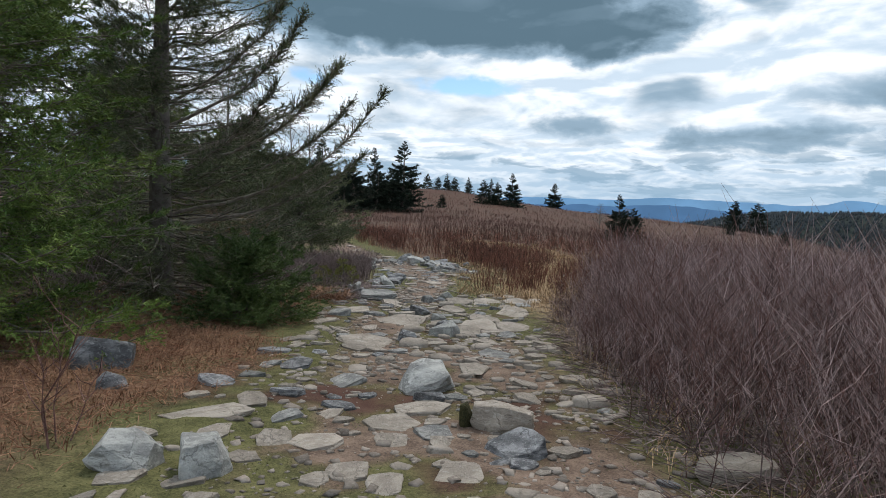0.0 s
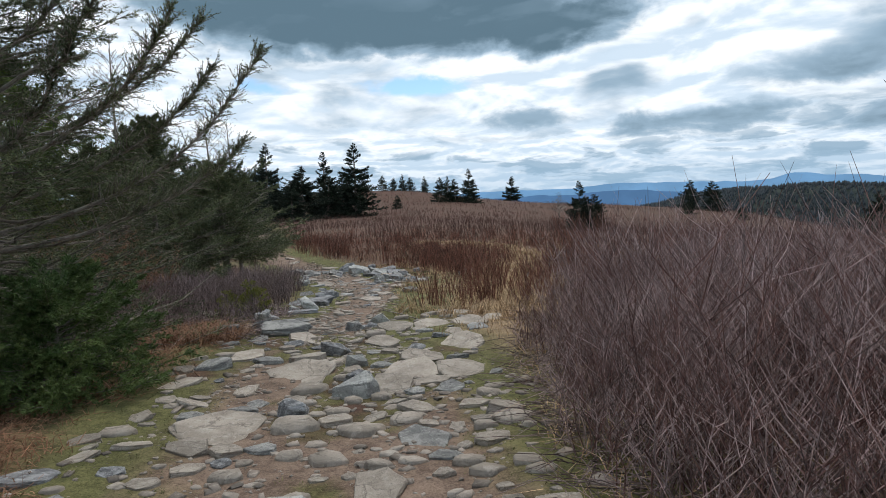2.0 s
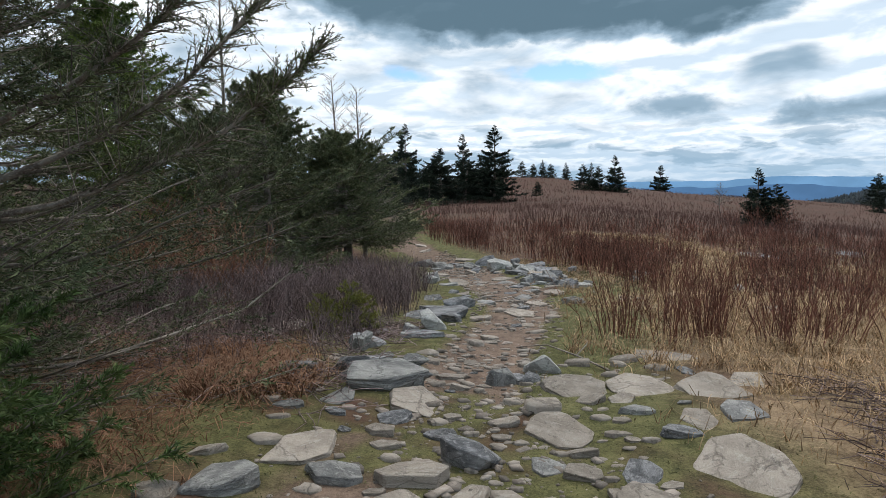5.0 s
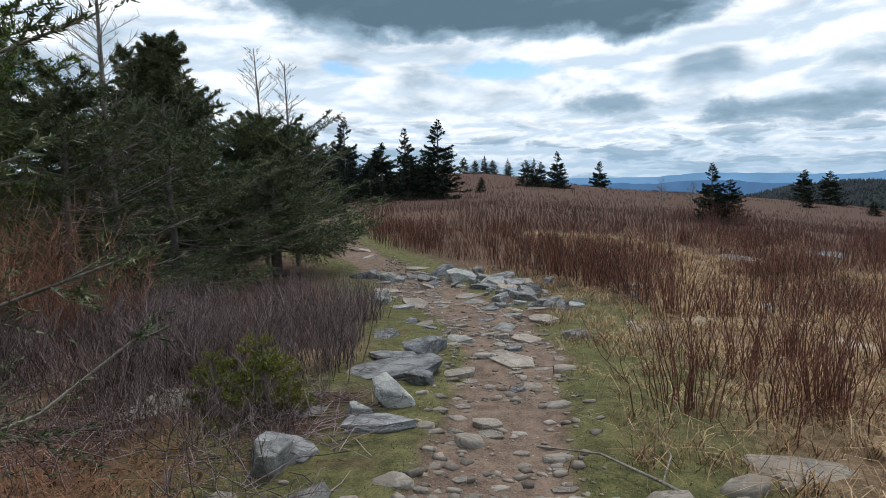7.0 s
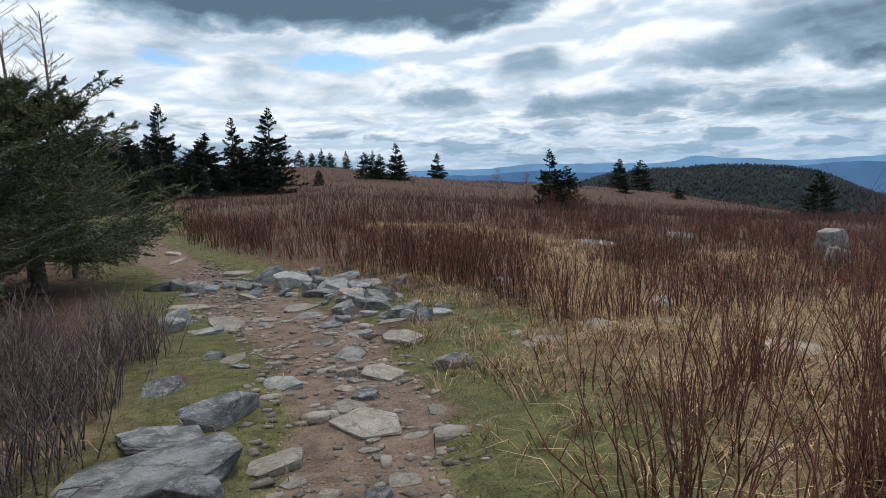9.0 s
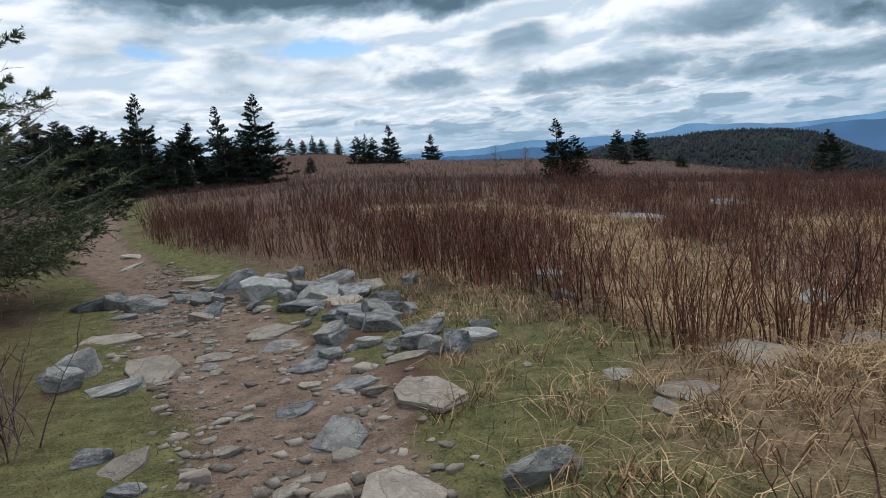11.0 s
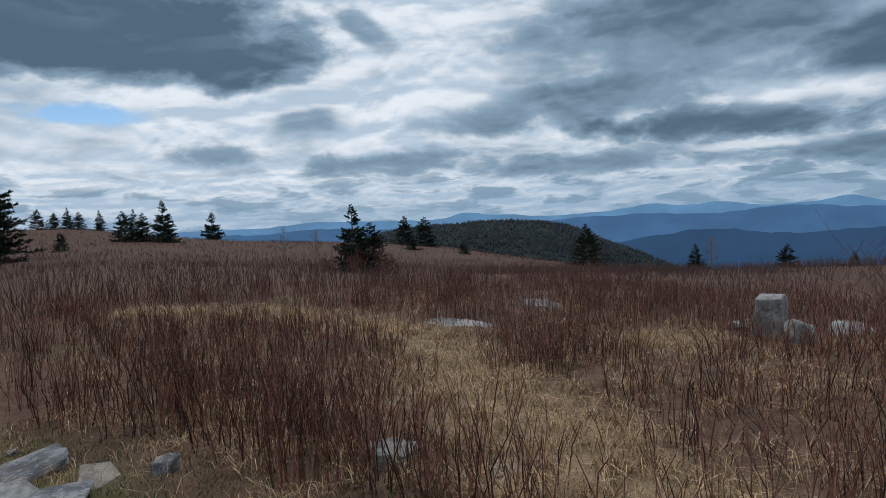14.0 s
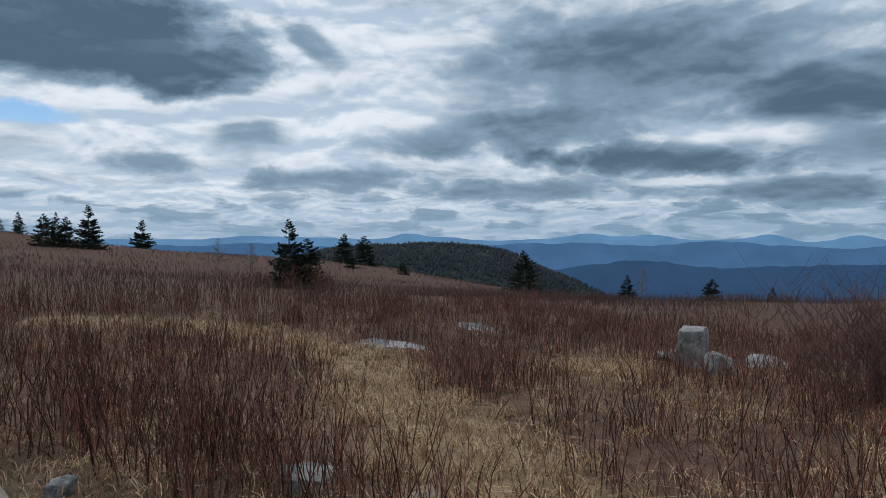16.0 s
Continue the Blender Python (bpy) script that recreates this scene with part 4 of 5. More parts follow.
dead_tree(-6.9, 27.9, 6.3, 51)
dead_tree(-6.0, 27.9, 5.9, 52)
dead_tree(-7.3, 21.3, 7.4, 53)
for k, (x, y, tall) in enumerate(((26.0, 104.0, 4.2), (29.8, 102.0, 4.0), (72.8, 70.6, 5.0))):
    dead_tree(x, y, tall, 60 + k, "small bare dead tree at the meadow rim")

tagged(stand(conifer("spruce_tree", 1.15, 1.2, 25, 100, 16, 28, 0.055, 0.0055, 0.0, 0.02, 0, 0, 0.03, NEEDLE_MID, 0.5), -2.95, 9.35), "low spreading fir under the large spruce", "tree")
# a young fir and a rusty shrub
sapling = tagged(stand(conifer("young_fir", 0.75, 0.42, 21, 40, 10, 16, 0.05, 0.005, 0.0, 0.05, 0, 0, 0.014, NEEDLE_YELLOW), -2.4, 15.1), "young yellow-green fir sapling by the stones", "sapling")
tagged(stand(copy_thing(sapling, pose(0, 0, 0)), -2.97, 15.4, 80, 0.75), "young yellow-green fir sapling by the stones", "sapling")


# ---- bare shrubs and stalks ----
rng = np.random.default_rng(5)


def bushy(x, y, size, seed):
    g = grain(x, y, size, seed)
    return sm(0.36, 0.6, g)


def thick(x, y):
    return (sm(-0.1, 0.35, x - thicket_x(y) + (grain(x, y, 0.7, 21) - 0.5) * 0.7) * (0.25 + 0.75 * bushy(x, y, 0.5, 22))
            * (1 - sm(10.3, 11.6, y)) * (1 - 0.65 * sm(5, 8, x)))


STEM_WINE = material("wine_brown_twigs", ((0.10, 0.050, 0.044), (0.19, 0.105, 0.093), (0.28, 0.185, 0.165)), 3, 40, 0.8, 0, island=0.5)
for n, mat, r, name in ((6500, STEM_WINE, 0.0052, "dense wine-brown thicket of bare upright twigs"), (12500, STEM_PURPLE, 0.0047, "pale grey tangled twigs within the thicket")):
    x, y = scatter(n, 1.2, 9, -4, 12, thick, rng)
    edge = 0.5 + 0.5 * sm(0, 0.8, x - thicket_x(y))
    h = (1.14 + 0.40 * grain(x, y, 1.2, 23)) * edge * rng.uniform(0.62, 1.08, len(x))
    stuff("thicket", stalks(x, y, h, r, 0.17, 8, rng, 0.75, None, 0.085, None, 5), mat, name, "shrub")

x, y = scatter(1500, -6.5, -1.9, 12.6, 15.4, lambda x, y: bushy(x, y, 0.7, 27) * (0.25 + 0.75 * sm(12.8, 15, y)), rng)
stuff("grey_heath", stalks(x, y, rng.uniform(0.18, 0.5, len(x)), 0.0055, 0.45, 4, rng, 0.7, None, 0.06), STEM_GREY, "thin grey heath twigs over the needle litter", "shrub")
x, y = scatter(9500, -8, -1.5, 14.6, 21, lambda x, y: sm(0, 0.4, -1.8 - 0.25 * np.abs(y - 17) * 0.3 - x) * bushy(x, y, 0.6, 25) * sm(14.8, 15.6, y + grain(x, y, .8, 3) - .5) * (1 - sm(19.5, 20.6, y)), rng)
h = (0.55 + 0.3 * grain(x, y, 1.0, 26)) * rng.uniform(0.6, 1.1, len(x))
stuff("grey_heath", stalks(x, y, h, 0.0062, 0.35, 4, rng, 0.6, None, 0.045), STEM_GREY, "low grey heath of bare twigs beside the trail", "shrub")


def field(x, y):
    inside = sm(-0.15, 0.5, x - hedge_x(y)) * sm(19.2, 19.8, y)
    clear = sm(0.45, 1.0, lane(x, y) + (grain(x, y, 1.0, 31) - 0.5) * 0.9)
    clumps = sm(0.40, 0.62, 0.6 * grain(x, y, 1.6, 32) + 0.4 * grain(x, y, 0.45, 33) + 0.10 * (1 - sm(0.5, 3.0, x - hedge_x(y))))
    return inside * clear * (0.12 + 0.88 * clumps) * sm(0.6, 1.2, np.hypot(x - 10.7, (y - 24.2) * 0.8))


cx, cy = scatter(5900, -7, 18, 19, 40, lambda x, y: field(x, y) * (1 - 0.35 * sm(26, 38, y)) * (1 - 0.35 * sm(8, 16, x)), rng)
x, y, lean = clumped(cx, cy, 5.4, 0.15, rng)
h = (0.42 + 0.30 * grain(x, y, 1.5, 34) + 0.26 * (1 - sm(0.5, 2.5, x - hedge_x(y)))) * rng.uniform(0.55, 1.15, len(x))
stuff("heath_stalks", stalks(x, y, h, 0.0082, 0.14, 2, rng, 0.3, None, 0.03, lean), STEM_RED, "red-brown field of bare upright shrub stalks", "shrub")

x, y = scatter(80000, -40, 70, 36, 100, lambda x, y: sm(0, 2, x - hedge_x(y)) * (0.2 + 0.8 * bushy(x, y, 4, 35)) * np.clip(45 / y - 0.25, 0.15, 1), rng)
h = (0.36 + 0.36 * grain(x, y, 5, 36)) * rng.uniform(0.6, 1.15, len(x))
stuff("heath_stalks", stalks(x, y, h, 0.011, 0.3, 1, rng, 0.5, None, 0.05, None, 3), STEM_FAR, "red-brown heath stretching across the hilltop", "shrub")
x, y = scatter(26000, -90, 130, 90, 240, lambda x, y: 0.2 + 0.8 * bushy(x, y, 9, 37), rng)
stuff("heath_stalks", stalks(x, y, rng.uniform(0.25, 0.6, len(x)), 0.035, 0.5, 1, rng, 0.9, None, 0.08, None, 3), STEM_FAR, "far brown heath on the hilltop rim", "shrub")

def bush(bx, by, n, rad, hh, r, spread, twigs, side, wild, fan, mat, label, group):
    """A bare shrub whose stems fan out from one foot; each stem with its twigs is a part."""
    x, y, lean = clumped(np.array([bx]), np.array([by]), n, rad, rng)
    ob = tagged(new("shrub"), label, "shrub", group)
    ob.location = (bx, by, float(height(bx, by)))
    for i in range(len(x)):
        geo = stalks(x[i:i + 1], y[i:i + 1], hh * rng.uniform(0.45, 1.1, 1), r, spread, twigs, rng, side, None, wild, lean[i:i + 1] * fan)
        put("stem", mesh_of("stem", geo[0] - np.array(ob.location), geo[1]), mat, ob)
    return ob


# clumps right of the trail, each a bush of its own
for bx, by, n, hh in ((1.1, 15.3, 42, 0.95), (1.65, 15.0, 34, 0.9), (2.2, 15.2, 46, 1.0), (2.9, 14.8, 44, 0.95), (3.5, 15.3, 40, 0.95), (1.9, 16.4, 36, 0.85), (2.7, 16.9, 40, 0.9),
                      (3.6, 16.5, 40, 0.95), (4.4, 14.7, 46, 1.0), (5.1, 15.7, 46, 1.0), (4.6, 17.0, 42, 0.9), (2.45, 19.9, 44, 1.0), (2.95, 19.5, 36, 0.9),
                      (5.8, 19.0, 42, 0.95), (6.2, 16.8, 44, 0.95), (1.45, 17.3, 18, 0.6)):
    bush(bx, by, n, 0.17, hh, 0.007, 0.12, 3, 0.35, 0.03, 1.3, STEM_RED, "leafless red-brown shrub of thin upright stems", "bare shrubs by the trail")

x, y = scatter(16000, -6, 18, 20, 38, lambda x, y: sm(0, 0.6, x - hedge_x(y)) * sm(0.5, 1.3, lane(x, y) + (grain(x, y, 1.0, 31) - 0.5) * 0.9) * (0.35 + 0.65 * bushy(x, y, 1.2, 39)), rng)
stuff("heath_undergrowth", stalks(x, y, rng.uniform(0.10, 0.36, len(x)), 0.006, 0.6, 1, rng, 0.7, None, 0.08, None, 3), STEM_RED, "low red-brown undergrowth between the stalks", "shrub")
x, y = scatter(34000, 15, 110, -2, 62, lambda x, y: (0.2 + 0.8 * bushy(x, y, 4, 35)) * np.clip(30 / np.hypot(x, y - 18) - 0.15, 0.12, 1) * np.where((y > 36) & (x < 70), 0.2, 1), rng)
stuff("heath_stalks", stalks(x, y, (0.36 + 0.3 * grain(x, y, 5, 36)) * rng.uniform(0.6, 1.15, len(x)), 0.012, 0.35, 1, rng, 0.6, None, 0.06, None, 3), STEM_FAR,
      "red-brown heath falling away to the valley side", "shrub")

# single taller shrubs standing in the heath
for bx, by, hh in ((11.7, 29.9, 1.35), (-2.3, 31.5, 1.35), (9.5, 33.5, 1.0), (14.0, 50.8, 1.5), (15.8, 51.2, 1.5), (17.0, 52.5, 1.3), (13.0, 52.6, 1.2)):
    bush(bx, by, 50, 0.10 + 0.003 * by, hh, 0.008, 0.2, 4, 0.5, 0.04, 1.0, STEM_RED, "taller bare brown shrub rising from the heath", "tall shrubs in the heath")

for bx, by, rad, n, hh, mat in ((-5.6, 17.3, 0.30, 75, 1.7, STEM_RUST), (-6.6, 16.9, 0.34, 80, 2.0, STEM_RUST), (-4.9, 7.9, 0.24, 40, 1.3, STEM_GREY),
                                (9.7, 21.35, 0.30, 190, 1.55, STEM_WINE), (-2.45, 3.8, 0.07, 5, 1.0, STEM_WINE), (2.3, 5.7, 0.03, 3, 1.35, STEM_WINE)):
    bush(bx, by, n, rad, hh, 0.0075, 0.35, 8, 0.8, 0.05, 1.5, mat,
         "rusty leafless shrub under the spruces" if mat == STEM_RUST else "tall bare shrub with tangled grey-brown twigs", "tall tangled shrubs")

# ---- boulders and the stones of the trail ----
rng = np.random.default_rng(8)
taken = []
LABELS = {"flag": "flat tan-grey flagstone set in the trail", "block": "angular grey rock lying by the trail", "tilted": "pale blue-grey slab lying tilted by the trail",
          "dark": "dark shadowed grey rock beside the trail", "flat": "broad flat-topped grey boulder in the trail",
          "slab": "layered blue-grey slab at the trail's edge", "pale": "pale lichened angular rock beside the trail"}


def lay(kind, places):
    """Stones one by one: place, length, depth and height."""
    for x, y, l, w, h in places:
        taken.append((x, y, 0.5 * (l + w)))
        if kind == "flag":
            me_, mat, sink, turn, tilt = SLABS[int(rng.integers(0, 14))], None, 0.62, rng.uniform(-25, 25) + rng.choice([0, 180]), 4
            if y > 27 and x > 3:
                me_, mat, h = stone_mesh("slab", int(rng.integers(300, 9999)), True, 18, 1.0), ROCK_BLUE, 0.08
            elif max(l, w) > 0.55:
                me_, mat = stone_mesh("slab", int(rng.integers(300, 9999)), True, 18, 1.0), ROCK_TAN
                h = min(h, 0.14)
            l, w = l * 1.15, w * 1.15
        else:
            flat = kind in ("flat", "slab") or (kind == "block" and y > 20.5 and rng.uniform() < 0.6)
            me_ = stone_mesh("rock", int(rng.integers(300, 9999)), flat, 16, 1.8 if kind in ("slab", "pale") else 1.0)
            mat = {"block": (ROCK, ROCK_BLUE, ROCK_PALE, ROCK_BLUE)[int(rng.integers(0, 4))], "tilted": (ROCK_BLUE, ROCK_PALE)[int(rng.integers(0, 2))], "dark": ROCK_BLUE, "flat": ROCK_TAN, "slab": ROCK_BLUE, "pale": ROCK_PALE}[kind]
            if x > 1.5 and kind in ("block", "tilted"):
                mat = ROCK
            sink, turn, tilt = (0.25, rng.uniform(-20, 20), 6) if kind != "tilted" else (0.26, rng.uniform(-20, 20), 9)
            l, w, h = l * 1.1, w * 1.15, h * (1.25 if kind != "slab" else 0.8)
            if kind == "block" and flat:
                h, tilt = h * 0.72, 12
            if kind == "slab":
                sink, tilt = 0.42, 14
        ob = put("rock" if kind != "flag" else "stone", me_, mat, ground if kind == "flag" else None)
        place_stone(ob, x, y, l, w, h, sink, turn, rng.normal(13 if kind == "tilted" else 0, tilt * 0.7), rng.normal(0, tilt))
        if kind != "flag":
            tagged(ob, LABELS[kind], "rock", "rocks along the trail")


lay("flag", ((-1.42, 3.34, 0.30, 0.15, 0.05), (-1.77, 3.36, 0.26, 0.25, 0.07), (-0.30, 3.49, 0.21, 0.29, 0.06), (-0.72, 3.51, 0.18, 0.21, 0.05), (-0.54, 3.65, 0.25, 0.30, 0.07), (0.15, 3.66, 0.27, 0.30, 0.07), (-1.24, 3.79, 0.23, 0.21, 0.06), (-1.13, 4.16, 0.29, 0.31, 0.08), (-1.56, 4.17, 0.21, 0.34, 0.06), (-0.83, 4.18, 0.42, 0.40, 0.11), (0.03, 4.23, 0.16, 0.25, 0.05), (-0.33, 4.30, 0.23, 0.27, 0.06), (-0.02, 4.49, 0.28, 0.31, 0.08), (-1.70, 4.55, 0.69, 0.24, 0.07), (-0.35, 4.70, 0.42, 0.37, 0.10), (-1.19, 4.70, 0.21, 0.34, 0.06), (-0.88, 4.84, 0.18, 0.30, 0.05), (-1.54, 4.99, 0.29, 0.46, 0.08),))
lay("flag", ((-0.13, 5.15, 0.48, 0.44, 0.12), (0.81, 5.54, 0.29, 0.33, 0.08), (-0.93, 5.90, 0.34, 0.54, 0.09), (-1.50, 6.39, 0.30, 0.44, 0.08), (0.37, 6.57, 0.39, 0.62, 0.11), (0.66, 7.41, 0.34, 0.54, 0.09), (-0.92, 7.98, 0.66, 0.85, 0.18), (-0.86, 8.75, 0.19, 0.26, 0.05), (-0.55, 8.77, 0.29, 0.21, 0.06), (-1.76, 8.96, 0.24, 0.26, 0.07), (0.37, 9.09, 0.43, 0.68, 0.12), (0.79, 9.20, 0.44, 0.28, 0.08), (-1.08, 9.21, 0.21, 0.34, 0.06), (-1.84, 9.55, 0.33, 0.53, 0.09), (1.15, 9.56, 0.52, 0.69, 0.15), (0.54, 9.60, 0.68, 1.00, 0.19), (-0.61, 9.78, 0.81, 1.29, 0.22), (-0.06, 9.86, 0.23, 0.37, 0.06),))
lay("flag", ((0.75, 10.25, 0.45, 0.62, 0.13), (-0.32, 10.40, 0.23, 0.37, 0.06), (0.67, 10.79, 0.21, 0.33, 0.06), (1.27, 10.88, 0.54, 0.86, 0.15), (0.12, 10.95, 0.22, 0.35, 0.06), (-1.47, 10.96, 0.46, 0.57, 0.13), (0.24, 11.54, 0.44, 0.70, 0.12), (1.22, 11.81, 0.28, 0.45, 0.08), (1.58, 11.99, 0.32, 0.46, 0.09), (-1.57, 12.01, 0.27, 0.43, 0.07), (-0.92, 12.04, 0.58, 0.64, 0.16), (1.53, 12.73, 0.58, 0.93, 0.16), (-2.26, 13.11, 0.29, 0.31, 0.08), (0.40, 12.62, 0.55, 0.60, 0.16), (-1.85, 13.27, 0.20, 0.25, 0.06), (-1.24, 13.33, 0.21, 0.27, 0.06), (-2.10, 13.42, 0.20, 0.33, 0.06), (0.95, 12.72, 0.62, 0.66, 0.18), (1.95, 13.05, 0.36, 0.42, 0.12),))
lay("flag", ((1.49, 13.47, 0.17, 0.28, 0.05), (-1.59, 13.53, 0.24, 0.31, 0.07), (-2.05, 15.15, 0.22, 0.35, 0.06), (-3.44, 15.33, 0.47, 0.75, 0.13), (-0.11, 16.15, 0.18, 0.15, 0.05), (-0.73, 16.30, 0.16, 0.15, 0.05), (0.05, 16.81, 0.24, 0.12, 0.05), (-0.27, 17.12, 0.38, 0.61, 0.11), (0.28, 17.22, 0.13, 0.21, 0.05), (-0.36, 17.55, 0.27, 0.28, 0.08), (-1.90, 18.32, 0.31, 0.46, 0.09), (-0.96, 18.33, 0.41, 0.49, 0.11), (-0.03, 18.55, 0.37, 0.60, 0.10), (1.57, 18.84, 0.16, 0.24, 0.05), (1.83, 19.06, 0.35, 0.32, 0.09), (-1.47, 19.34, 0.27, 0.43, 0.08), (2.63, 19.43, 0.45, 0.61, 0.13), (-0.25, 19.43, 0.33, 0.53, 0.09),))
lay("flag", ((1.64, 19.61, 0.19, 0.30, 0.05), (0.32, 19.72, 0.42, 0.67, 0.12), (-0.55, 19.97, 0.27, 0.22, 0.06), (1.16, 20.08, 0.07, 0.12, 0.05), (-0.11, 20.29, 0.36, 0.27, 0.08), (-0.46, 20.46, 0.19, 0.27, 0.05), (0.33, 20.63, 0.40, 0.24, 0.07), (-0.46, 20.92, 0.33, 0.35, 0.09), (-2.01, 21.07, 0.43, 0.41, 0.12), (-0.34, 21.35, 0.31, 0.50, 0.09), (-1.34, 21.50, 0.17, 0.27, 0.05), (-1.85, 21.58, 0.48, 0.71, 0.13), (-1.36, 21.79, 0.45, 0.29, 0.08), (-0.75, 21.94, 0.41, 0.47, 0.11), (-0.06, 22.17, 0.21, 0.34, 0.06), (-0.89, 22.52, 0.54, 0.59, 0.15), (-2.59, 23.01, 0.63, 0.42, 0.12), (-0.00, 23.62, 0.38, 0.60, 0.11),))
lay("flag", ((-0.25, 23.90, 0.40, 0.44, 0.11), (0.42, 24.59, 0.37, 0.60, 0.10), (0.96, 24.64, 0.23, 0.24, 0.07), (-2.04, 25.53, 0.44, 0.70, 0.12), (-2.39, 27.38, 0.69, 0.65, 0.18), (7.36, 29.75, 0.92, 1.47, 0.22), (-4.25, 29.87, 0.50, 0.79, 0.14), (11.09, 31.47, 1.16, 1.86, 0.22), (-4.65, 31.72, 0.56, 0.90, 0.16),))
lay("block", ((-0.08, 5.40, 0.26, 0.17, 0.11), (-0.42, 8.32, 0.31, 0.21, 0.15), (0.05, 8.84, 0.38, 0.26, 0.27), (-0.03, 10.18, 0.25, 0.17, 0.14), (-0.38, 10.98, 0.39, 0.27, 0.20), (-0.29, 12.92, 0.26, 0.18, 0.18), (-0.03, 12.97, 0.29, 0.19, 0.09), (0.11, 13.33, 0.35, 0.24, 0.19), (-1.96, 13.89, 0.29, 0.20, 0.23), (-2.01, 14.05, 0.34, 0.23, 0.16), (0.60, 18.42, 0.44, 0.30, 0.14), (-1.68, 19.52, 0.22, 0.15, 0.09), (1.00, 21.02, 0.35, 0.24, 0.11), (0.34, 21.15, 0.28, 0.19, 0.09),))
lay("block", ((0.06, 21.31, 0.25, 0.17, 0.11), (-2.49, 21.32, 0.32, 0.22, 0.29), (0.60, 21.38, 0.42, 0.29, 0.13), (-2.54, 21.64, 0.45, 0.31, 0.22), (-0.25, 21.72, 0.30, 0.55, 0.24), (0.85, 21.92, 0.17, 0.11, 0.12), (2.24, 21.97, 0.25, 0.17, 0.18), (0.11, 22.16, 0.38, 0.26, 0.19), (0.47, 22.61, 0.26, 0.18, 0.24), (-0.05, 22.74, 0.50, 0.34, 0.17), (2.48, 23.11, 0.33, 0.23, 0.22), (2.64, 23.37, 0.51, 0.35, 0.15), (10.23, 23.99, 0.56, 0.38, 0.44), (0.91, 24.35, 0.22, 0.15, 0.17), (-1.11, 24.76, 0.68, 0.46, 0.34), (-2.75, 25.19, 0.65, 0.44, 0.20), (-2.98, 25.50, 0.47, 0.32, 0.28), (-3.25, 25.50, 0.35, 0.24, 0.32),))
lay("block", ((-1.75, 12.95, 0.4, 0.3, 0.16), (-1.2, 13.15, 0.34, 0.28, 0.14), (-2.2, 12.6, 0.38, 0.26, 0.15), (-1.22, 16.1, 0.3, 0.25, 0.16), (-3.58, 25.71, 0.78, 0.53, 0.23), (-0.68, 25.93, 0.32, 0.22, 0.34),))
lay("tilted", ((0.34, 21.90, 0.48, 0.33, 0.16), (12.04, 24.24, 0.88, 0.60, 0.19), (-0.24, 24.39, 0.58, 0.40, 0.13), (-0.50, 24.99, 0.73, 0.50, 0.16), (11.46, 25.70, 0.89, 0.61, 0.21), (-1.06, 26.28, 0.48, 0.32, 0.12),))
lay("dark", ((0.54, 4.14, 0.46, 0.31, 0.14), (-2.83, 5.30, 0.25, 0.17, 0.16), (-3.34, 6.00, 0.49, 0.33, 0.33), (0.06, 9.09, 0.29, 0.20, 0.21), (-0.60, 23.49, 0.59, 0.40, 0.18), (-1.56, 25.63, 0.70, 0.47, 0.33),))
lay("flat", ((0.52, 4.73, 0.45, 0.31, 0.21), (1.87, 3.75, 0.46, 0.34, 0.14)))
lay("pale", ((-1.44, 3.50, 0.38, 0.30, 0.26), (-1.86, 3.58, 0.40, 0.34, 0.20), (-0.20, 5.85, 0.56, 0.40, 0.26), (4.08, 20.52, 0.3, 0.24, 0.2)))
lay("flag", ((1.42, 14.1, 0.66, 0.42, 0.08), (3.9, 17.9, 0.8, 0.55, 0.12), (3.46, 19.42, 0.4, 0.3, 0.08), (3.19, 22.45, 0.35, 0.25, 0.12)))
lay("slab", ((-1.50, 16.42, 0.92, 0.58, 0.26), (-1.62, 17.02, 0.56, 0.48, 0.15), (-1.42, 14.76, 0.58, 0.34, 0.17), (-1.95, 14.2, 0.42, 0.34, 0.2), (-1.75, 13.2, 0.5, 0.4, 0.16), (-0.15, 25.1, 0.7, 0.42, 0.2)))
lay("tilted", ((-1.26, 17.42, 0.56, 0.44, 0.2), (-1.42, 15.32, 0.36, 0.3, 0.26), (-1.62, 14.98, 0.24, 0.2, 0.16), (0.15, 24.0, 0.6, 0.4, 0.16), (-0.45, 24.0, 0.5, 0.4, 0.2), (0.45, 23.2, 0.45, 0.3, 0.2)))

# a slab propped on two stones, open and dark beneath
for px_, size_ in ((-1.66, 0.17), (-1.08, 0.2)):
    prop = put("rock", stone_mesh("rock", int(px_ * -1000), False, 16, 1.0), ROCK)
    place_stone(prop, px_, 12.55, size_, size_, size_, 0.25, 20)
    tagged(prop, "small grey stone propping a slab", "rock", "rocks along the trail")
    taken.append((px_, 12.55, 0.3))
propped = put("rock", stone_mesh("rock", 1212, True, 18, 1.0), ROCK)
propped.matrix_basis = pose(-1.36, 12.50, float(height(-1.36, 12.5)) + 0.08, 7, 3, 12) @ Matrix.Diagonal((0.95, 0.62, 0.17, 1))
tagged(propped, "pale slab propped on stones with dark gap beneath", "rock", "rocks along the trail")
taken.append((-1.36, 12.5, 0.8))


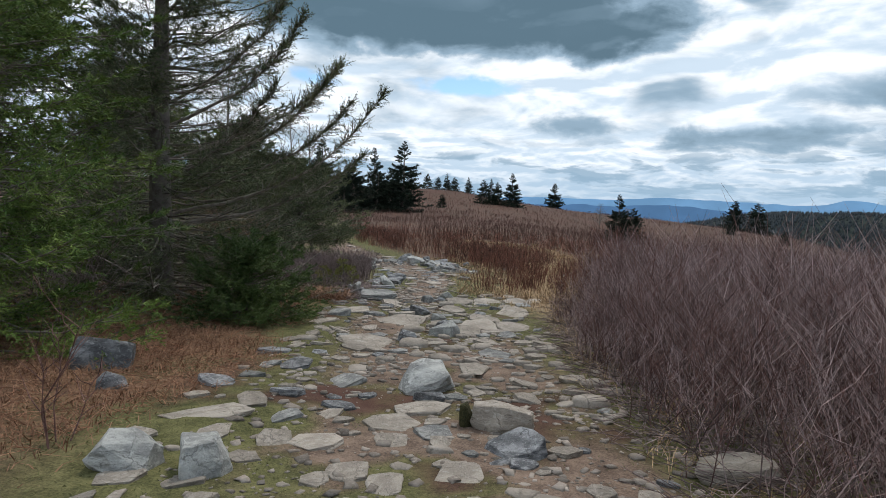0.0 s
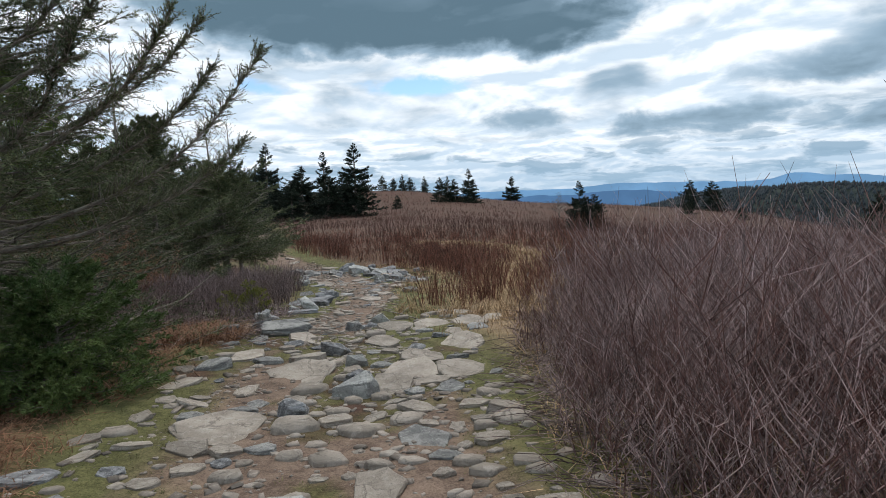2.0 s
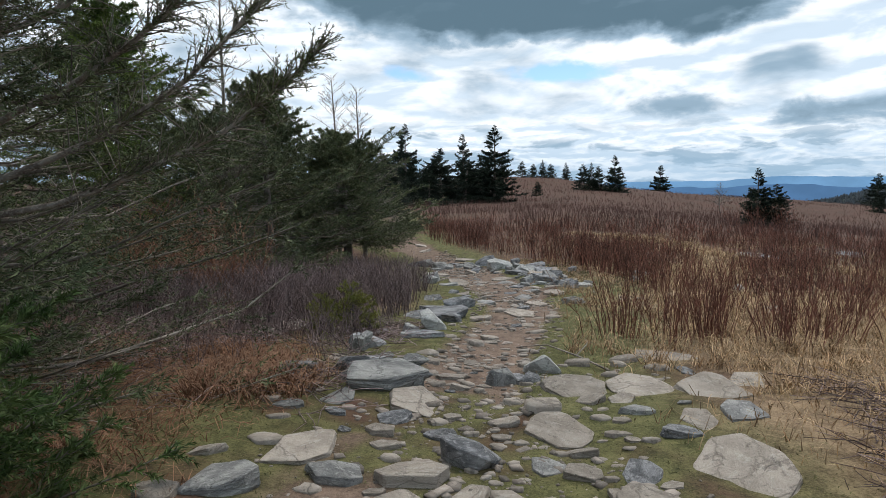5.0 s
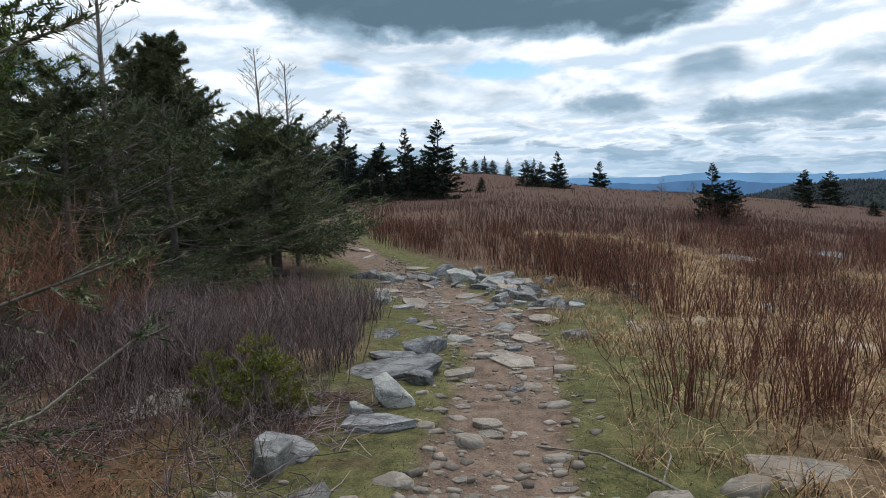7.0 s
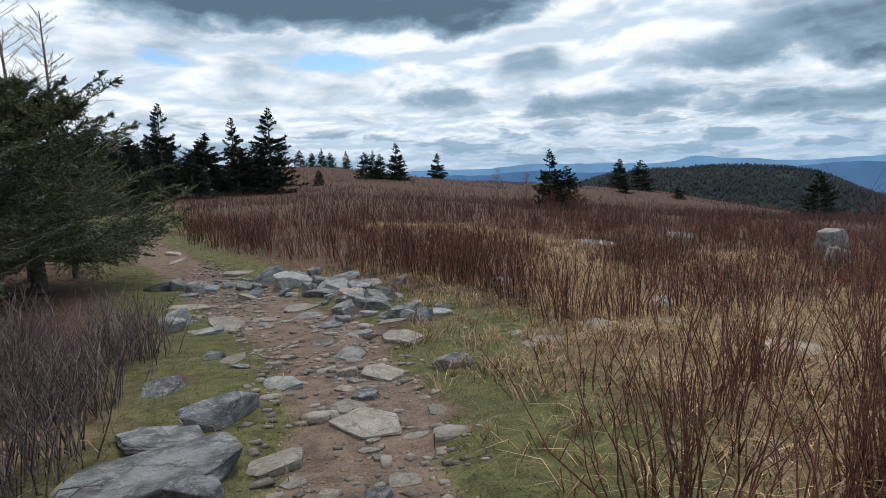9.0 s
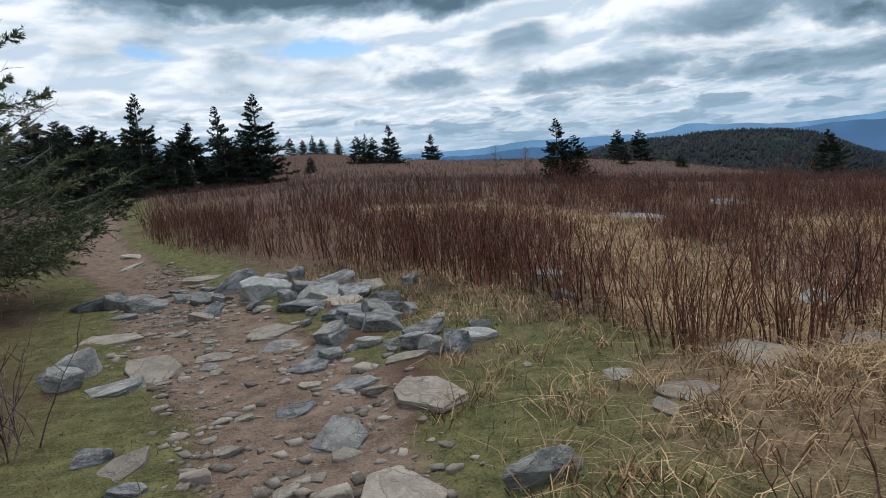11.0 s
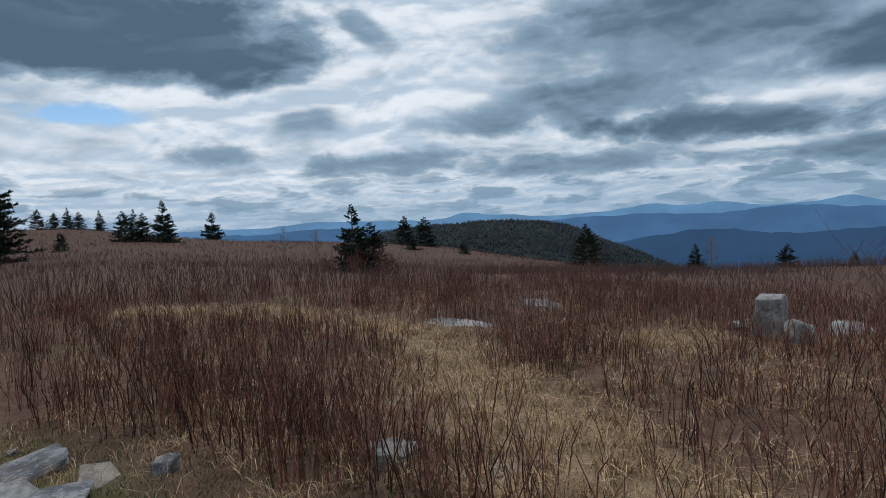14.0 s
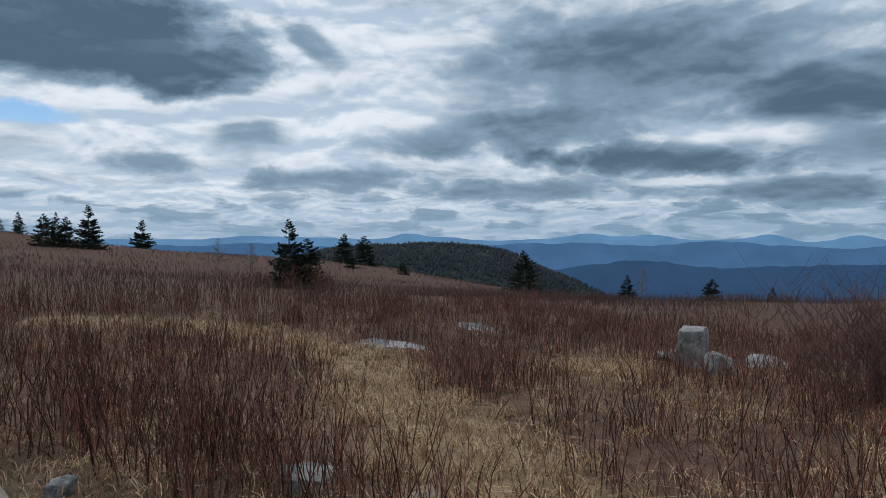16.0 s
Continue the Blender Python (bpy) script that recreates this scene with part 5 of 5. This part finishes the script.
def upright_block(x, y, w, d, tall, seed):
    """A split block of bedrock standing on end, with a slanting top and chipped faces."""
    bm = bmesh.new()
    for u, v, z in ((-0.5, -0.45, -0.3), (0.56, -0.5, -0.3), (0.6, 0.5, -0.3), (-0.5, 0.5, -0.3), (-0.47, -0.42, 0.97), (0.10, -0.46, 1.0), (0.14, 0.4, 0.96), (-0.45, 0.4, 0.93),
                    (0.42, -0.44, 0.74), (0.40, 0.4, 0.72), (0.54, -0.48, 0.40), (0.55, 0.45, 0.38)):
        bm.verts.new((u * w, v * d, z * tall))
    bmesh.ops.convex_hull(bm, input=bm.verts)
    bmesh.ops.bevel(bm, geom=bm.edges[:], offset=0.018, segments=1, affect="EDGES", clamp_overlap=True)
    for _ in range(3):
        bmesh.ops.triangulate(bm, faces=bm.faces)
        bmesh.ops.subdivide_edges(bm, edges=[e for e in bm.edges if e.calc_length() > 0.07], cuts=1)
    bmesh.ops.triangulate(bm, faces=bm.faces)
    for v in bm.verts:
        v.co += Vector((v.co.x, v.co.y, 0)).normalized() * (noise.fractal(v.co * 5 + Vector((seed, 0, 0)), 0.9, 2.1, 4) * 0.03 + noise.noise(Vector((0, seed, v.co.z * 9))) * 0.02)
    me_ = bpy.data.meshes.new("rock")
    bm.to_mesh(me_)
    bm.free()
    ob = put("rock", me_, ROCK, None)
    ob.matrix_world = pose(x, y, float(height(x, y)), 3, -4, 22)
    return ob


tagged(upright_block(10.8, 24.9, 0.66, 0.5, 0.76, 14), "pale upright boulder standing in the heath", "rock")

count = 0
while count < 215:
    y = rng.uniform(1.6, 13.5) if count < 165 else rng.uniform(13, 27)
    x = rng.uniform(-2.1, 1.5) if y < 12.5 else float(trail_x(y)) + rng.normal(0, 0.55) * float(trail_half(y))
    size = float(rng.choice([0.13, 0.2, 0.28, 0.4], p=[0.4, 0.35, 0.17, 0.08])) * rng.uniform(0.8, 1.25)
    if y > 12.5:
        size *= 0.7
    if any(math.hypot(x - a, y - b) < 0.46 * (size + c) for a, b, c in taken):
        continue
    taken.append((x, y, size))
    ob = put("stone", SLABS[int(rng.integers(0, 14))], None, ground)
    place_stone(ob, x, y, size * rng.uniform(0.9, 1.5), size * rng.uniform(0.7, 1.0), size * rng.uniform(0.25, 0.5), 0.5, rng.uniform(-35, 35), rng.normal(0, 6), rng.normal(0, 6))
    count += 1


def pebbles(n, x0, x1, y0, y1, chance, lo, hi):
    """Small broken stones, joined."""
    x, y = scatter(n, x0, x1, y0, y1, chance, rng)
    k = len(x)
    corner = np.array([[-1, -1, -1], [1, -1, -1], [1, 1, -1], [-1, 1, -1], [-1, -1, 1], [1, -1, 1], [1, 1, 1], [-1, 1, 1]], float)
    s = lo * (hi / lo) ** (rng.uniform(0, 1, k) ** 2.2)
    V = corner[None] * (1 + rng.normal(0, 0.28, (k, 8, 3))) * (s[:, None] * np.stack([rng.uniform(0.7, 1.3, k), rng.uniform(0.6, 1.0, k), rng.uniform(0.14, 0.34, k)], -1))[:, None, :] * 0.5
    V[:, 4:, :2] *= 0.8
    a = rng.uniform(0, 6.283, k)
    c, q = np.cos(a)[:, None], np.sin(a)[:, None]
    V = np.stack([V[..., 0] * c - V[..., 1] * q, V[..., 0] * q + V[..., 1] * c, V[..., 2]], -1) + np.stack([x, y, height(x, y) + s * 0.06], -1)[:, None, :]
    quad = np.array([[0, 3, 2, 1], [4, 5, 6, 7], [0, 1, 5, 4], [1, 2, 6, 5], [2, 3, 7, 6], [3, 0, 4, 7]])
    return V.reshape(-1, 3), (np.arange(k)[:, None, None] * 8 + quad[None]).reshape(-1, 4)


PEBBLE = material("broken_stone", ((0.15, 0.125, 0.105), (0.25, 0.215, 0.185), (0.34, 0.305, 0.27)), 3, 40, 0.9, 0.3, island=0.45)
stuff("pebbles", pebbles(30000, -3.5, 2.2, 1, 30, lambda x, y: (1 - sm(0.8, 1.5, np.abs(x - trail_x(y)) / trail_half(y))) * (0.3 + 0.7 * bushy(x, y, 0.6, 61)), 0.014, 0.11), PEBBLE,
      "small broken stones scattered over the bare trail", "gravel")


def rubble(n, x0, x1, y0, y1, chance, lo, hi):
    """Flat broken stones bedded in the trail, joined."""
    x, y = scatter(n, x0, x1, y0, y1, chance, rng)
    out_, got = [], []
    for a, b in zip(x, y):
        size = lo * (hi / lo) ** (rng.uniform() ** 1.5)
        if any(math.hypot(a - c, b - d) < 0.42 * (size + e) for c, d, e in taken) or any(math.hypot(a - c, b - d) < 0.44 * (size + e) for c, d, e in got):
            continue
        got.append((a, b, size))
        k = int(rng.integers(3, 7))
        ang_ = np.linspace(0, 6.283, k + 2, endpoint=False) + rng.uniform(-0.3, 0.3, k + 2) + rng.uniform(0, 6)
        r_ = size * 0.5 * rng.uniform(0.75, 1.2, k + 2)
        deep = size * rng.uniform(0.12, 0.3)
        lean_ = rng.normal(0, 0.10, 2)
        rim_ = np.stack([np.cos(ang_) * r_ * 1.25, np.sin(ang_) * r_ * 0.85, np.zeros(k + 2)], -1)
        top_ = rim_ * 0.88 + np.array([0, 0, deep])
        rim_[:, 2] = deep * 0.7
        for q in (rim_, top_):
            q[:, 2] += q[:, 0] * lean_[0] + q[:, 1] * lean_[1]
        low_ = rim_ * np.array([1.05, 1.05, 0]) - np.array([0, 0, 0.06])
        mid_ = top_.mean(0, keepdims=True) + np.array([0, 0, deep * 0.06])
        V_ = np.concatenate([low_, rim_, top_, mid_]) + np.array([a, b, float(height(a, b)) - 0.005])
        q = np.arange(k + 2)
        p = (q + 1) % (k + 2)
        m = k + 2
        F_ = np.concatenate([np.stack([q, p, p + m], -1), np.stack([q, p + m, q + m], -1), np.stack([q + m, p + m, p + 2 * m], -1), np.stack([q + m, p + 2 * m, q + 2 * m], -1),
                             np.stack([q + 2 * m, p + 2 * m, np.full(m, 3 * m)], -1)])
        out_.append((V_, F_))
    taken.extend(got)
    return join(out_)


RUBBLE = rock_material("tan_rubble", (0.37, 0.325, 0.28), (0.25, 0.218, 0.185), (0.44, 0.40, 0.355), 0.05)
stuff("trail_rubble", rubble(1500, -2.3, 1.7, 1.4, 13.8, lambda x, y: (0.12 + 0.88 * sm(0.46, 0.62, grain(x, y, 1.3, 73) + 0.10 * sm(-0.9, 0.3, x))) * (1 - sm(0.55, 0.75, x) * (1 - sm(4.6, 5.2, y))) * (1 - sm(0.85, 1.35, np.abs(x - trail_x(y) + 0.15) / 1.5 + (grain(x, y, 0.8, 71) - 0.5) * 0.6)), 0.06, 0.30), RUBBLE,
      "broken tan-grey stones bedded across the trail", "stones")
stuff("trail_rubble", rubble(800, -3.6, 1.6, 13.4, 27, lambda x, y: (1 - sm(0.8, 1.5, np.abs(x - trail_x(y)) / trail_half(y))) * (0.3 + 0.7 * sm(0.4, 0.6, grain(x, y, 1.1, 72))), 0.05, 0.24), RUBBLE,
      "flat broken stones along the worn trail", "stones")

for _ in range(80):
    y = rng.uniform(20.6, 26.0)
    x = float(np.interp(y, (20.6, 23, 26), (0.55, -0.25, -1.5))) + rng.normal(0, 0.45)
    size = rng.uniform(0.1, 0.32)
    if any(math.hypot(x - a, y - b) < 0.36 * (size + c) for a, b, c in taken):
        continue
    taken.append((x, y, size))
    pick = BLOCKS[int(rng.integers(0, 12))] if rng.uniform() < 0.4 else SLABS[(1, 4, 6, 9, 11)[int(rng.integers(0, 5))]]
    ob = tagged(put("rock", pick, None), "angular grey rock in the stone pile by the trail", "rock", "rocks along the trail")
    place_stone(ob, x, y, size * rng.uniform(1.0, 1.5), size, size * rng.uniform(0.4, 0.8), 0.2, rng.uniform(0, 360), rng.normal(0, 9), rng.normal(0, 9))


# ---- grasses ----
def clear(x, y):
    """Keeps off the stones."""
    ok = np.ones(len(x), bool)
    for a, b, c in taken:
        if c > 0.18:
            ok &= np.hypot(x - a, y - b) > 0.44 * c
    return x[ok], y[ok]


x, y = scatter(100000, -6, 14, 11, 36, lambda x, y: cover(x, y)[2] * (1 - 0.75 * cover(x, y)[1]) * (1 - cover(x, y)[0]) * np.where((x > 0.4) | (y > 27), 1, 0.3) * (1 - 0.4 * sm(24, 34, y)), rng)
x, y = clear(x, y)
stuff("dead_grass", blades(x, y, rng.uniform(0.06, 0.22, len(x)), 0.0035, 0.9, rng), STRAW, "pale dead grass in tufts between the shrubs", "grass")
x, y = scatter(230000, -4, 4, 0.5, 26, lambda x, y: cover(x, y)[1], rng)
x, y = clear(x, y)
stuff("green_grass", blades(x, y, rng.uniform(0.012, 0.036, len(x)), 0.0032, 1.5, rng), MOSS, "short green grass and moss along the trail", "grass")
x, y = scatter(40000, -7, -1.2, 3.5, 16, lambda x, y: cover(x, y)[3] * bushy(x, y, 0.5, 41), rng)
stuff("russet_grass", blades(x, y, rng.uniform(0.05, 0.2, len(x)), 0.0035, 1.2, rng), RUSTGRASS, "matted russet grass and needle litter under the trees", "grass")

cx, cy = scatter(8000, 0.2, 12, 12.6, 36, lambda x, y: (0.05 + 0.95 * cover(x, y)[2]) * (1 - 0.6 * cover(x, y)[1]) * (1 - cover(x, y)[0]) * (1 - 0.5 * sm(22, 34, y)), rng)
x, y, _ = clumped(cx, cy, 20, 0.055, rng)
x, y = clear(x, y)
stuff("grass_tussocks", blades(x, y, rng.uniform(0.08, 0.30, len(x)), 0.0042, 1.3, rng), STRAW, "pale dead grass tussocks bent over", "grass")

x, y = scatter(20000, -0.9, 2.6, 21.2, 27.2, lambda x, y: bushy(x, y, 0.5, 91) * sm(0.15, 0.5, x - np.interp(y, (20.6, 23, 26), (0.55, -0.25, -1.5))), rng)
x, y = clear(x, y)
stuff("green_grass", blades(x, y, rng.uniform(0.03, 0.08, len(x)), 0.0035, 0.9, rng), MOSS, "mossy green grass behind the stone pile", "grass")
x, y = scatter(9000, -0.9, 2.8, 21.2, 27.2, lambda x, y: (1 - bushy(x, y, 0.5, 91)) * sm(0.15, 0.5, x - np.interp(y, (20.6, 23, 26), (0.55, -0.25, -1.5))), rng)
x, y = clear(x, y)
stuff("dead_grass", blades(x, y, rng.uniform(0.06, 0.2, len(x)), 0.0038, 1.2, rng), STRAW, "dead grass behind the stone pile", "grass")


def fallen(x, y, size, r, rng):
    """Dead stems lying on the ground."""
    n = len(x)
    a = rng.uniform(0, 6.283, n)
    d = np.stack([np.cos(a), np.sin(a), rng.uniform(-0.02, 0.25, n)], -1) * (size * rng.uniform(0.4, 1.2, n))[:, None]
    p = np.stack([x, y, height(x, y) + 0.015], -1)
    m = p + d * 0.5 + rng.normal(0, 0.03, (n, 3)) + np.array([0, 0, 0.02])
    return tubes(np.stack([p, m, p + d], 1), np.ones((n, 1)) * np.array([1, 0.8, 0.5]) * r)


x, y = scatter(9000, 0.9, 4.5, 0.5, 13, lambda x, y: sm(-0.3, 0.15, x - thicket_x(y)) * (1 - sm(0.8, 2.0, x - thicket_x(y))), rng)
stuff("fallen_twigs", fallen(x, y, 0.5, 0.0045, rng), STEM_GREY, "dead grey twigs lying along the thicket edge", "twigs")
x, y = scatter(5000, -7, -1.4, 3, 16.5, lambda x, y: cover(x, y)[3], rng)
stuff("fallen_twigs", fallen(x, y, 0.35, 0.003, rng), STEM_RUST, "brown twigs lying in the needle litter", "twigs")

x, y = scatter(13000, 0.6, 4.0, 0.8, 12.5, lambda x, y: sm(-0.3, 0.15, x - thicket_x(y)) * (1 - sm(0.5, 1.4, x - thicket_x(y))) * bushy(x, y, 0.4, 81), rng)
stuff("dead_grass", blades(x, y, rng.uniform(0.05, 0.22, len(x)), 0.0035, 1.5, rng), STRAW, "pale dead grass along the thicket edge", "grass")

x, y = scatter(60000, -7.5, -1.2, 3, 16.5, lambda x, y: cover(x, y)[3], rng)
stuff("leaf_litter", blades(x, y, rng.uniform(0.03, 0.09, len(x)), 0.005, 3.0, rng), RUSTGRASS, "brown needle and leaf litter on the ground", "litter")

x, y = scatter(5200, -6.5, -1.5, 11.2, 16.5, lambda x, y: bushy(x, y, 0.7, 83) * sm(-1.3, -1.9, x), rng)
stuff("fallen_twigs", fallen(x, y, 0.45, 0.0045, rng), STEM_GREY, "grey dead twigs lying below the heath", "twigs")

cx, cy = scatter(260, -3.2, -1.9, 11.6, 13.0, lambda x, y: 1 - sm(0.4, 0.75, np.hypot(x + 2.5, y - 12.3)), rng)
x, y, _ = clumped(cx, cy, 14, 0.05, rng)
stuff("russet_grass", blades(x, y, rng.uniform(0.1, 0.32, len(x)), 0.005, 1.4, rng), RUSTGRASS, "rust-coloured dead bracken tuft by the propped slab", "grass")

# a dry branch across the trail's edge and a mossy tuft by the block
line = np.array([[0.75, 13.35, 0.0], [0.45, 13.75, 0.05], [0.15, 14.1, 0.07], [-0.15, 14.45, 0.03]])
line[:, 2] += height(line[:, 0], line[:, 1]) + 0.012
fork = np.stack([line[1], line[1] + np.array([0.12, 0.25, 0.05]), line[1] + np.array([0.15, 0.5, 0.02]), line[1] + np.array([0.14, 0.7, 0.0])])
branch = tagged(new("fallen_branch"), "dry grey forked branch lying by the trail", "branch")
put("main_stem", mesh_of("main_stem", *tubes(line[None], np.array([[0.012, 0.010, 0.008, 0.004]]), 6)), DEADWOOD, branch)
put("side_twig", mesh_of("side_twig", *tubes(fork[None], np.array([[0.007, 0.006, 0.004, 0.002]]), 5)), DEADWOOD, branch)
MOSS_DARK = material("dark_moss", ((0.030, 0.032, 0.012), (0.065, 0.062, 0.025), (0.12, 0.10, 0.045)), 14, 90, 0.95, 0.9)
tuft = put("moss_clump", stone_mesh("moss_clump", 905, False, 16, 1.6), MOSS_DARK, smooth=True)
place_stone(tuft, 0.2, 4.75, 0.2, 0.22, 0.27, 0.3, 40)
tagged(tuft, "dark mossy clump against the tan block", "moss")
